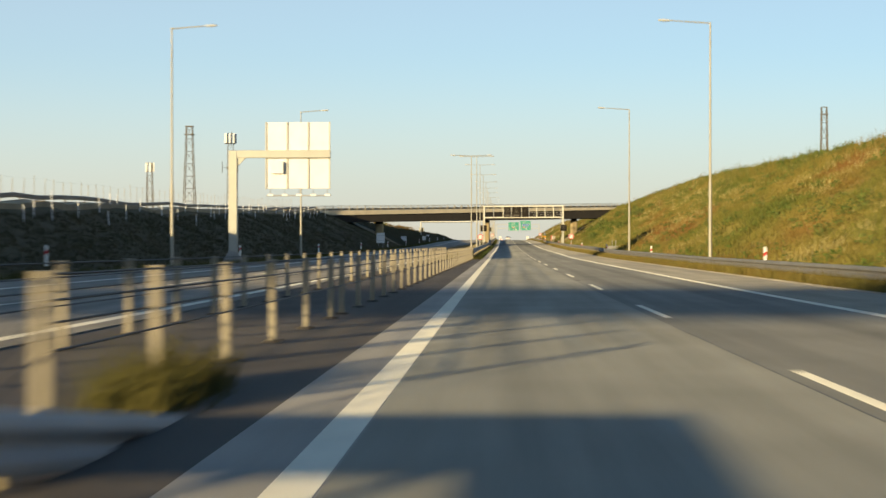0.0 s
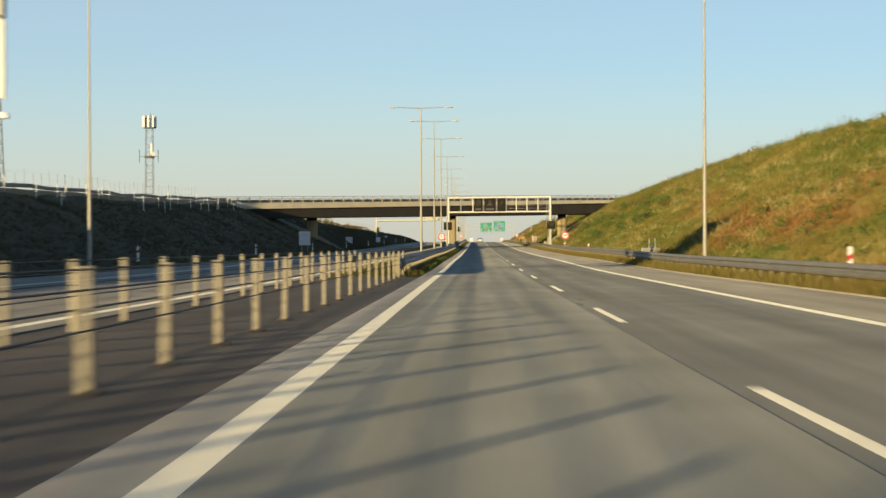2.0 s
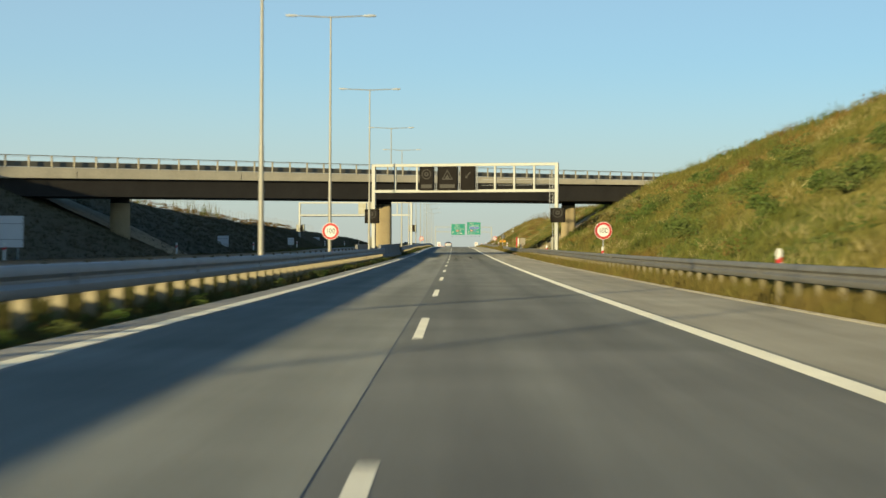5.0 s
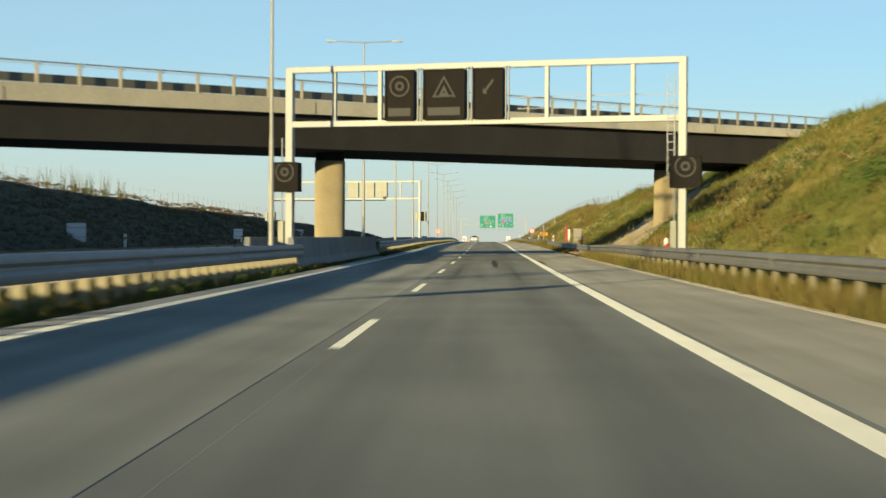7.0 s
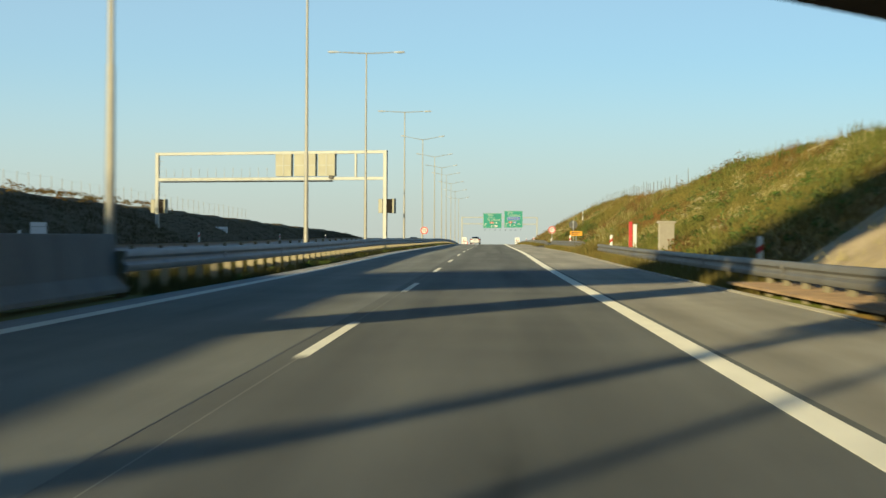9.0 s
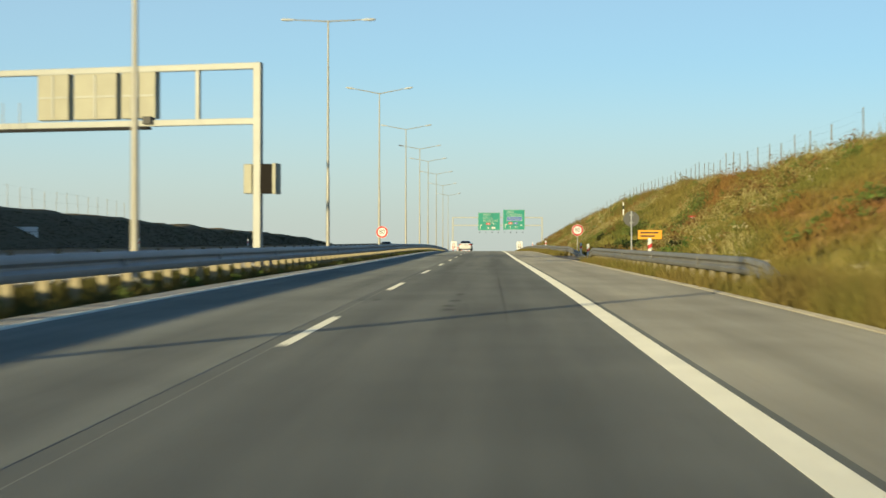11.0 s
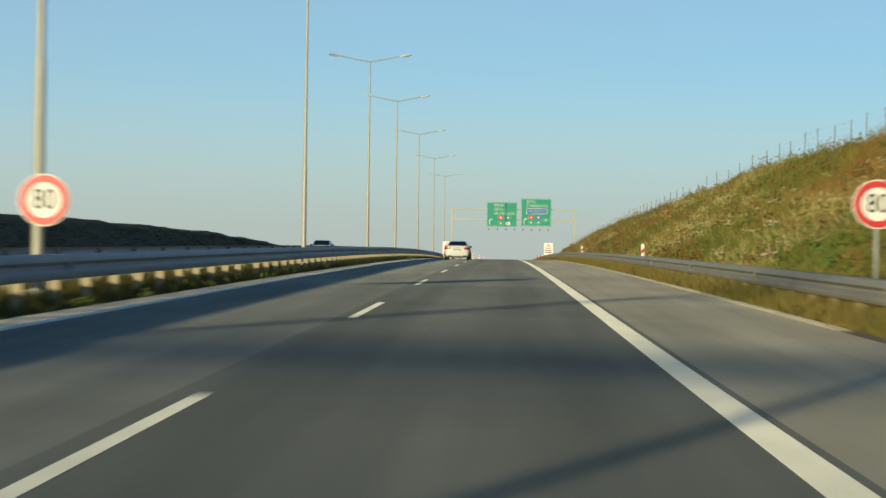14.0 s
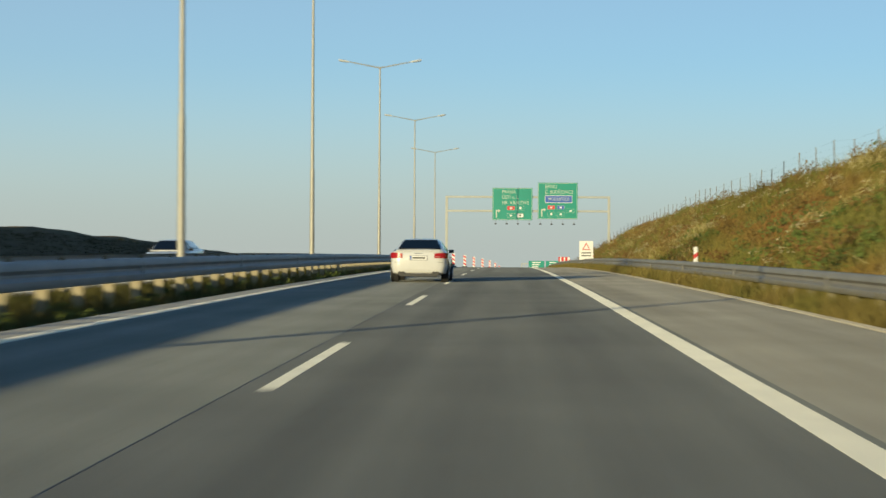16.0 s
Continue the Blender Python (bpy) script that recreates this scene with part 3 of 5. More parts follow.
# ---------------------------------------------------------------- overpass ahead and the one behind
def overpass(label, x_mid, y_mid, skew, z_mid, rise, half, x0, x1, piers, fascia=0.85, far=(0.0, 0.0, -1.42, 0.0), taper=0.0):
    """A slab bridge along x with dy/dx = skew; half: half its width along y; rise: dz/dx; far: how the girder's far lower edge runs."""
    root = thing("overpass", (x_mid, y_mid, zr(y_mid)), label, "bridge")
    b = Vector(root.location)

    def at(x, dy, z):
        return (x - b.x, y_mid + skew * (x - x_mid) + dy - b.y, z_mid + rise * (x - x_mid) + z - b.z)

    def top(x):
        return fascia + taper * (x - x_mid)

    def along(prof, n=12):
        """prof: offsets across and heights over the deck's edge beam, one profile carried along the bridge."""
        xs = [x0 + (x1 - x0) * i / n for i in range(n + 1)]
        return Mesh().loft([[at(x, dy, top(x) + z) for dy, z in prof] for x in xs])

    xs = [x0 + (x1 - x0) * i / 12 for i in range(13)]
    part("deck", Mesh().loft([[at(x, -half, 0.0), at(x, -half, top(x)), at(x, -half + 0.35, top(x)), at(x, -half + 0.35, top(x) - 0.2), at(x, half - 0.35, top(x) - 0.2),
                               at(x, half - 0.35, top(x)), at(x, half, top(x)), at(x, half, 0.0)] for x in xs]), DECK_CONCRETE, root, "pale concrete deck with edge beams")
    # girder colour holds the underside's shade
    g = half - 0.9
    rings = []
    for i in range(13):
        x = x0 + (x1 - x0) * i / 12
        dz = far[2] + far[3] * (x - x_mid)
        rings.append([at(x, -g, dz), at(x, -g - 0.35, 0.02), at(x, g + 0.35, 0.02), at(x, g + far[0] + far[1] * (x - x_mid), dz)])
    part("girder", Mesh().loft(rings), CONCRETE_DARK_SHADE, root, "concrete girder, its colour darkened with the shade beneath the deck")
    for s in (-1, 1):
        e = s * (half - 0.17)
        for z, r, mat in ((0.90, 0.04, WIRE_POST), (0.80, 0.022, SIGN_BACK), (0.03, 0.03, SIGN_BACK)):
            part("handrail", along([(e + r * math.cos(a), z + r * math.sin(a)) for a in (0.78, 2.36, 3.93, 5.5)]), mat, root)
        part("rail_beam", along([(e - s * 0.6 + p, q) for p, q in ((0, -0.1), (0.05, 0.0), (0.05, 0.4), (0, 0.46), (-0.03, 0.46), (-0.03, -0.1))]), LATTICE_DULL, root, "dull steel guardrail behind the railing")
        post = Mesh().box(-0.07, 0.07, -0.05, 0.05, 0, 0.9).data("railing_post", WIRE_POST, 0.01)
        x = x0
        while x < x1:
            part("railing_post", post, None, root, loc=at(x, e, top(x)))
            x += 1.35
        joint = Mesh().box(-0.012, 0.012, -0.01, 0.03, 0.02, fascia * 0.8).data("deck_joint", CONCRETE_DARK_SHADE)
        for x in np.arange(x0 + 8.1, x1, 11.0):
            part("deck_joint", joint, None, root, loc=at(float(x), s * (half + 0.004), 0))
    for px, py, r, ground in piers:
        head = z_mid + rise * (px - x_mid) + far[2] + far[3] * (px - x_mid) + 0.09
        p = part("pier", Mesh().tube((px - b.x, py - b.y, ground - b.z), (px - b.x, py - b.y, head - b.z - 0.5), r, r, 32), PIER_MAT, root, "round sunlit concrete pier", smooth=True)
        # cap made deep and dark to paint the girder's shadow on the pier head
        part("shaded_pier_cap", Mesh().tube((px - b.x, py - b.y, head - b.z - 0.5), (px - b.x, py - b.y, head - b.z + 0.03), r * 0.94, r * 0.98, 32), CONCRETE_DARK_SHADE, p, smooth=True)
    return root


overpass("skewed concrete road overpass with steel railings", -3.0, 348.4, 1.15, 7.63, 0.041, 4.9, -44, 38,
         [(-2.65, 348.2, 0.75, 0.6), (16.25, 370.2, 0.75, 1.0), (-22.95, 325.2, 0.8, 0.4)], fascia=0.66, far=(0.6, 0.12, -1.55, -0.009), taper=-0.0058)
overpass("concrete road overpass behind the wire barrier", -3.0, -23.0, 0.0, 5.95, 0.0, 4.0, -45, 40,
         [(-3.0, -23.0, 0.75, -0.2)], far=(0.0, 0.0, -0.12, 0.0))
for name, pts in (("abutment", [(28.5, 38)]), ("abutment", [(-44, -33)])):
    x0, x1 = pts[0]
    m = Mesh()
    rings = []
    for x in (x0, x1):
        y = 348.4 + 1.15 * (x + 3)
        top = 7.05 + 0.02 * (x + 3)
        rings.append([(x, y - 4.6, -1), (x, y - 4.6, top), (x, y + 4.6, top), (x, y + 4.6, -1)])
    tagged(new(name, m.loft(rings).data(name, CONCRETE_GREY)), "concrete bridge abutment in the bank", "bridge abutment", kind="structure")

# paved slopes under the overpass, one on each bank
def paving_span(x):
    """Where the paving of the sunny bank begins and ends along the road."""
    return 358.5 + 2.5 * (x - 13.0), 384.0


for side in (1, -1):
    m = Mesh()
    rings = []
    for i in range(14):
        x = 12.9 + i * 0.7 if side > 0 else -19.2 - i * 0.9
        mid = 333 + (x + 20)
        a, b = paving_span(x) if side > 0 else (mid - 4.5, mid + 4.5)
        rings.append([(x, a + (b - a) * k / 12, ground_z(x, a + (b - a) * k / 12) + 0.07 + min(0.4, 0.03 * i)) for k in range(13)])
    m.loft(rings, closed=False)
    tagged(new("slope_paving", m.data("slope_paving", PAVED_SLOPE)), "pale stone paving on the slope under the overpass", "paving", kind="structure")

# ---------------------------------------------------------------- concrete barrier round the pier
def jersey(x, y0, y1, face, label):
    root = thing("concrete_barrier", (x + cx(y0), y0, zr(y0)), label, "barrier", "concrete barriers round the pier")
    b = Vector(root.location)
    prof = [(0.0, 0.0), (0.0, 0.08), (-0.18, 0.33), (-0.26, 1.12), (-0.46, 1.12), (-0.46, 0.0)]
    n = round((y1 - y0) / 4.4)
    for i in range(n):
        a, c = y0 + (y1 - y0) * i / n, y0 + (y1 - y0) * (i + 1) / n - 0.02
        m = Mesh().loft([[(x + cx(y) + face * p - b.x, y - b.y, zr(y) + q - 0.02 - b.z) for p, q in prof] for y in (a, c)])
        part("block", m, CONCRETE_GREY, root, bevel=0.015)


jersey(-1.55, 326.5, 371.6, 1, "grey concrete safety barrier beside the bridge pier")
jersey(-4.35, 330, 368, -1, "grey concrete safety barrier facing the opposite carriageway")


# ---------------------------------------------------------------- gantries and signs
LATTICE = material("lattice_steel", (0.13, 0.127, 0.12), 0.6, 0.2, 0.1)
def beam_x(x0, x1, y, z, w, h):
    return Mesh().box(x0, x1, y - w / 2, y + w / 2, z - h / 2, z + h / 2)


def gantry(x0, x1, y, top, low, ribs, label):
    """A portal of two posts and a two-chord beam, at its absolute heights."""
    g = zr(y) - 0.1
    root = thing("sign_gantry", (x0, y, g), label, "gantry")
    for x in (x0, x1):
        part("post", Mesh().box(x - x0 - 0.15, x - x0 + 0.15, -0.15, 0.15, 0.3, top - g + 0.12), GANTRY_MAT, root, bevel=0.02)
        part("footing", Mesh().box(x - x0 - 0.5, x - x0 + 0.5, -0.5, 0.5, -0.3, 0.42), CONCRETE_GREY, root, bevel=0.04)
    for z in (top, low):
        part("chord", beam_x(0.135, x1 - x0 - 0.135, 0, z - g, 0.28, 0.24), GANTRY_MAT, root, bevel=0.015)
    for x in ribs:
        part("rib", Mesh().box(x - x0 - 0.08, x - x0 + 0.08, -0.09, 0.09, low - g + 0.12, top - g - 0.12), GANTRY_MAT, root, bevel=0.012)
    return root, g


def ring_data(r0, r1, mat, depth=0.02, n=32):
    m = Mesh()
    m.loft([[(r * math.cos(2 * math.pi * i / n), d, r * math.sin(2 * math.pi * i / n)) for r, d in ((r0, 0), (r1, 0), (r1, -depth), (r0, -depth))] for i in range(n)] +
           [[(r, d, 0) for r, d in ((r0, 0), (r1, 0), (r1, -depth), (r0, -depth))]], caps=False)
    return m.data("ring", mat)


def polygon_ring(pts, inset, mat, depth=0.02):
    c = sum((Vector(p) for p in pts), Vector((0, 0))) / len(pts)
    inner = [c + (Vector(p) - c) * inset for p in pts]
    m = Mesh()
    rings = [[(p[0], 0, p[1]), (p[0], -depth, p[1]), (q.x, -depth, q.y), (q.x, 0, q.y)] for p, q in zip(pts, inner)]
    m.loft(rings + rings[:1], caps=False)
    return m.data("triangle", mat)


def matrix_screen(parent, x, z, w, h, kind):
    """A dark variable-message screen with a frame; unlit sign shapes on it."""
    s = part("matrix_screen", Mesh().box(x - w / 2, x + w / 2, -0.32, 0.12, z - h / 2, z + h / 2), DARK_SCREEN, parent, "dark brown unlit message screen", bevel=0.02)
    fr = Mesh()
    for a, b, c, d in ((-w / 2, w / 2, h / 2 - 0.05, h / 2 + 0.02), (-w / 2, w / 2, -h / 2 - 0.02, -h / 2 + 0.05), (-w / 2 - 0.02, -w / 2 + 0.05, -h / 2, h / 2), (w / 2 - 0.05, w / 2 + 0.02, -h / 2, h / 2)):
        fr.box(x + a, x + b, -0.37, -0.30, z + c, z + d)
    part("frame", fr, DARK_SCREEN, s)
    if kind in ("ring", "ring_alone"):
        part("lamp_ring", ring_data(w * 0.30, w * 0.36, SCREEN_MARK), None, s, loc=(x, -0.325, z + h * 0.18))
        part("lamp_ring", ring_data(w * 0.08, w * 0.16, SCREEN_MARK), None, s, loc=(x, -0.325, z + h * 0.18))
    if kind == "triangle":
        part("lamp_triangle", polygon_ring([(-0.48, -0.38), (0.48, -0.38), (0, 0.46)], 0.76, SCREEN_MARK), None, s, loc=(x, -0.325, z + h * 0.14))
        part("lamp_triangle", polygon_ring([(-0.2, -0.2), (0.2, -0.2), (0, 0.2)], 0.3, SCREEN_LABEL), None, s, loc=(x, -0.325, z + h * 0.08))
    if kind == "arrow":
        m = Mesh().add([(-0.2, 0, -0.05), (-0.2, 0, -0.3), (0.0, 0, -0.3), (-0.07, 0, -0.22), (0.25, 0, 0.2), (0.18, 0, 0.26), (-0.13, 0, -0.14)], [(0, 1, 2, 3, 4, 5, 6)])
        part("lamp_arrow", m, SCREEN_MARK, s, loc=(x, -0.328, z + h * 0.15))
    if kind in ("ring", "triangle"):
        part("text_panel", Mesh().box(x - w * 0.4, x + w * 0.4, -0.34, -0.31, z - h * 0.42, z - h * 0.26), SCREEN_LABEL, s)
    return s


# portal with the message screens before the overpass
root, g = gantry(-2.85, 13.05, 333.0, 8.56, 6.37, [-0.93, 1.0, 7.8, 9.45, 11.15], "cream steel portal gantry with three dark message screens")
root.rotation_euler.z = radians(-15.7)
for x, w, kind in ((4.76, 1.16, "ring"), (6.59, 1.65, "triangle"), (8.37, 1.16, "arrow")):
    matrix_screen(root, x, 7.43 - g, w, 1.95, kind)
for x in (5.48, 5.62, 7.54, 7.68, 9.06, 9.18):
    part("cable_tube", Mesh().tube((x, -0.2, 6.4 - g), (x, -0.2, 8.5 - g), 0.035, n=8), GALV, root, smooth=True)
for x, z in ((-0.1, 4.25), (16.05, 4.32)):
    matrix_screen(root, x, z - g, 1.14, 1.16, "ring_alone")
for x in (0.0, 15.9):
    part("cabinet", Mesh().box(x - 0.44, x - 0.2, -0.2, 0.12, 0.2, 1.85), SCREEN_BACK, root, bevel=0.02)
    part("conduit", Mesh().tube((x - 0.3, -0.1, 1.8), (x - 0.3, -0.1, 5.2), 0.03, n=8), GALV, root)
for i in range(12):
    part("ladder_rung", Mesh().box(15.35, 15.62, -0.2, -0.17, 3.6 + i * 0.3, 3.63 + i * 0.3), GALV, root)
for x in (15.35, 15.62):
    part("ladder_rail", Mesh().box(x - 0.02, x + 0.02, -0.2, -0.16, 3.4, 7.4), GALV, root)
for z in (6.85, 7.3):
    part("handrail", Mesh().box(9.4, 15.7, 0.3, 0.33, z - g, z + 0.03 - g), GALV, root)

# portal over the opposite carriageway, seen from behind
root, g = gantry(-22.5, -2.5, 478.5, 9.62, 7.5, [-5.0], "cream steel portal gantry over the opposite carriageway, seen from behind")
root.rotation_euler.z = radians(-14.8)
for x, w in ((11.3, 0.68), (13.15, 0.93), (15.02, 0.73)):
    b = part("screen_back", Mesh().box(x - w, x + w, -0.15, 0.3, 7.7 - g, 9.5 - g), SCREEN_BACK, root, "pale back of a message screen", bevel=0.02)
    part("rib", Mesh().box(x - w + 0.04, x + w - 0.04, -0.19, -0.15, 8.55 - g, 8.62 - g), GANTRY_MAT, b)
    part("rib", Mesh().box(x - 0.04, x + 0.04, -0.19, -0.15, 7.75 - g, 9.45 - g), GANTRY_MAT, b)
part("walkway", Mesh().box(0.5, 15.6, -0.55, -0.15, 7.24 - g, 7.33 - g), CONCRETE_DARK_SHADE, root)
part("cable_box", Mesh().box(15.3, 15.65, -0.35, 0.1, 7.45 - g, 7.75 - g), BLACK, root, bevel=0.02)
for x in (0.0, 20.0):
    part("screen_box", Mesh().box(x + 0.17, x + 0.66, -0.2, 0.35, 4.72 - g, 5.85 - g), DARK_SCREEN, root, "dark end of a message screen box", bevel=0.02)
    part("box_lip", Mesh().box(x + 0.66, x + 0.8, -0.2, 0.35, 4.7 - g, 5.87 - g), SCREEN_BACK, root, bevel=0.01)
    part("screen", Mesh().box(x - 0.5, x - 0.16, -0.24, 0.35, 4.72 - g, 5.85 - g), SCREEN_BACK, root, bevel=0.03)
part("cabinet", Mesh().box(-0.56, 0.2, -0.3, 0.1, 0.2, 3.4 - g), SCREEN_BACK, root, "grey switch cabinet at the foot of the post", bevel=0.02)
for i in range(10):
    part("ladder_rung", Mesh().box(0.2, 0.6, -0.2, -0.17, 3.4 + i * 0.42, 3.43 + i * 0.42), GALV, root)
for i in range(13):
    part("rail_post", Mesh().box(1 + i * 0.75, 1.03 + i * 0.75, -0.5, -0.47, 7.33 - g, 8.4 - g), GALV, root)

# cantilever sign seen from behind
y = 121.6
g = zr(y) - 0.1
root = thing("cantilever_sign", (-18.25, y, g - 0.14), "large white direction sign seen from behind on a cantilever arm", "road sign")
part("footing", Mesh().loft([[(a * s, b * s, z) for a, b in ((-1, -1), (1, -1), (1, 1), (-1, 1))] for s, z in ((0.62, -0.2), (0.62, 0.35), (0.3, 1.0))]), CONCRETE_GREY, root)
part("post", Mesh().box(-0.3, 0.3, -0.25, 0.25, 0.6, 7.95 - g), GANTRY_MAT, root, bevel=0.03)
part("arm", Mesh().box(-0.3, 6.95, -0.2, 0.2, 7.42 - g, 7.96 - g), GANTRY_MAT, root, bevel=0.03)
part("brace", Mesh().add([(0.3, -0.1, 6.8 - g), (0.3, 0.1, 6.8 - g), (0.9, -0.1, 7.42 - g), (0.9, 0.1, 7.42 - g), (0.3, -0.1, 7.42 - g), (0.3, 0.1, 7.42 - g)], [(0, 2, 4), (1, 5, 3), (0, 1, 3, 2), (0, 4, 5, 1), (2, 3, 5, 4)]), GANTRY_MAT, root)
for i in range(3):
    a = 2.28 + i * 1.53
    p = part("panel", Mesh().box(a, a + 1.51, 0.22, 0.26, 5.26 - g, 9.95 - g), SIGN_BACK, root, "white aluminium panel")
for i in range(4):
    a = 2.33 + i * 1.51
    part("stiffener", Mesh().box(a - 0.05, a + 0.05, 0.12, 0.22, 5.2 - g, 9.98 - g), GANTRY_MAT, root)
part("junction_box", Mesh().box(2.75, 3.6, -0.25, 0.2, 6.3 - g, 7.15 - g), WHITE, root, bevel=0.03)
part("lamp_bar", Mesh().tube((2.3, 0.5, 4.75 - g), (6.9, 0.5, 4.75 - g), 0.05), GALV, root)
for i in range(5):
    x = 2.6 + i * 1.02
    part("sign_lamp", Mesh().box(x - 0.2, x + 0.2, 0.4, 0.62, 4.72 - g, 4.88 - g), SIGN_BACK, root, bevel=0.02)
    part("bracket", Mesh().tube((x, 0.25, 5.3 - g), (x, 0.5, 4.76 - g), 0.02, n=6), GALV, root)

# green direction signs over the road
y = 780.0
root, g = gantry(-2.45, 17.2, y, 10.2, 8.5, [], "cream steel portal gantry carrying two green direction signs")
for x0, x1, z0, z1 in ((3.1, 7.95, 7.4, 11.3), (8.6, 13.4, 7.55, 11.95)):
    cxm = (x0 + x1) / 2 + 2.45
    w, h, zm = x1 - x0, z1 - z0, (z0 + z1) / 2 - g
    board = part("sign_board", Mesh().box(cxm - w / 2, cxm + w / 2, -0.36, -0.3, zm - h / 2, zm + h / 2), GREEN, root, "green direction sign with white lettering", bevel=0.01)
    fr = Mesh()
    for a, b, c, d in ((-w / 2 + 0.06, w / 2 - 0.06, h / 2 - 0.10, h / 2 - 0.06), (-w / 2 + 0.06, w / 2 - 0.06, -h / 2 + 0.06, -h / 2 + 0.10), (-w / 2 + 0.06, -w / 2 + 0.10, -h / 2 + 0.06, h / 2 - 0.06), (w / 2 - 0.10, w / 2 - 0.06, -h / 2 + 0.06, h / 2 - 0.06)):
        fr.box(cxm + a, cxm + b, -0.368, -0.36, zm + c, zm + d)
    part("border", fr, SIGN_TEXT, board)
    left = cxm - w / 2
    m = Mesh().box(left + 0.42, left + 0.56, -0.37, -0.36, zm - h / 2 + 0.3, zm - h / 2 + 1.15).box(left + 0.42, left + 0.75, -0.372, -0.362, zm - h / 2 + 1.05, zm - h / 2 + 1.2)
    m.add([(left + 0.72, -0.37, zm - h / 2 + 0.92), (left + 1.0, -0.37, zm - h / 2 + 1.12), (left + 0.72, -0.37, zm - h / 2 + 1.32)], [(0, 1, 2)])
    part("arrow", m, SIGN_TEXT, board)
    if x0 < 5:
        for i, word in enumerate(("PRAHA", "ÚSTÍ n. L.", "HR. KRÁLOVÉ")):
            zz = zm + h / 2 - 0.5 - i * 0.66
            letters(word, 0.62, SIGN_TEXT, board, (left + 1.15, -0.366, zz), "LEFT", 0.85)
        plates = ((1.8, 1.45, 0.9, RED), (2.95, 1.45, 0.9, GREEN), (1.8, 0.55, 0.9, GREEN), (3.0, 0.55, 0.75, WHITE))
    else:
        letters("BRNO", 0.60, SIGN_TEXT, board, (left + 0.85, -0.366, zm + h / 2 - 0.5), "LEFT", 0.9)
        letters("Č. BUDĚJOVICE", 0.60, SIGN_TEXT, board, (left + 0.85, -0.366, zm + h / 2 - 1.15), "LEFT", 0.82)
        bp = part("blue_panel", Mesh().box(left + 0.9, left + 4.1, -0.37, -0.36, zm + h / 2 - 2.4, zm + h / 2 - 1.6), BLUE, board)
        part("panel_border", Mesh().box(left + 0.85, left + 4.15, -0.366, -0.36, zm + h / 2 - 2.45, zm + h / 2 - 1.55), WHITE, board)
        letters("MODLETICE", 0.55, SIGN_TEXT, bp, (left + 2.5, -0.376, zm + h / 2 - 2.0), "CENTER", 0.88)
        plates = ((1.2, 1.4, 0.85, RED), (2.35, 1.4, 0.85, BLUE), (1.2, 0.6, 0.85, GREEN), (2.35, 0.6, 0.85, GREEN), (3.5, 1.0, 0.9, GREEN))
    for a, zz, ww, mt in plates:
        bx, bz = left + a, zm - h / 2 + zz
        part("route_plate", Mesh().box(bx - 0.02, bx + ww + 0.02, -0.367, -0.36, bz - 0.24, bz + 0.24), SIGN_DULL if mt == WHITE else SIGN_TEXT, board)
        rp = part("route_plate", Mesh().box(bx, bx + ww, -0.373, -0.36, bz - 0.22, bz + 0.22), mt, board)
        part("text_bar", Mesh().box(bx + ww * 0.36, bx + ww * 0.64, -0.378, -0.372, bz - 0.10, bz + 0.10), WHITE if mt != WHITE else BLACK, rp)
for i in range(8):
    x = 3.5 + i * 1.35 + 2.45
    part("sign_lamp", Mesh().box(x - 0.12, x + 0.12, -1.1, -0.8, 6.85 - g, 7.0 - g), BLACK, root, bevel=0.02)
    part("bracket", Mesh().tube((x, -0.3, 7.4 - g), (x, -0.95, 6.95 - g), 0.025, n=6), GALV, root)

# far green signs beyond the crest
y = 1035.0
root, g = gantry(8.4, 22.0, y, 0.2, -1.2, [9.2, 21.0], "far portal gantry with two green signs beyond the crest")
for x0, x1 in ((10.3, 14.55), (15.0, 18.75)):
    b = part("sign_board", Mesh().box(x0 - 8.4, x1 - 8.4, -0.4, -0.2, -1.5 - g, 1.0 - g), GREEN, root, "green direction sign", bevel=0.01)
    for i in range(3):
        part("text_bar", Mesh().box(x0 - 8.4 + 0.9, x1 - 8.4 - 1.0 - 0.3 * i, -0.41, -0.4, 0.45 - i * 0.6 - g, 0.7 - i * 0.6 - g), WHITE, b)


# ---------------------------------------------------------------- roadside signs and markers
def sign_post(z0, z1, r=0.035):
    return Mesh().tube((0, 0, z0), (0, 0, z1), r, n=10)


def speed_sign(x, y, z, text, label, ground=None, pole=True, r=0.42):
    root = thing("speed_limit_sign", (x, y, zr(y) - 0.1 if ground is None else ground), label, "road sign", "speed limit signs")
    h = z - root.location.z
    disc = part("disc", Mesh().tube((0, 0.0, h), (0, -0.03, h), r, n=40), WHITE, root)
    part("ring", ring_data(r * 0.72, r * 1.0, RED, 0.02, 40), None, disc, "red reflective ring", loc=(0, -0.03, h))
    part("edge", ring_data(r * 1.0, r * 1.05, WHITE, 0.035, 40), None, disc, loc=(0, 0, h))
    letters(text, r * (1.15 if len(text) == 2 else 0.92), BLACK, disc, (0, -0.036, h), squeeze=0.82)
    if pole:
        part("post", sign_post(-0.3, h + r), GALV, root, loc=(0, 0.05, 0))
    else:
        part("bracket", Mesh().box(-0.15, 0.15, 0.0, 0.1, h - 0.05, h + 0.05), GALV, root)
    return root


speed_sign(-2.93, 283.9, 2.35, "100", "round red-ringed speed limit sign on a lamp mast", pole=False, r=0.46)
speed_sign(12.15, 281.8, 2.43, "100", "round red-ringed speed limit sign below the slope", r=0.46)
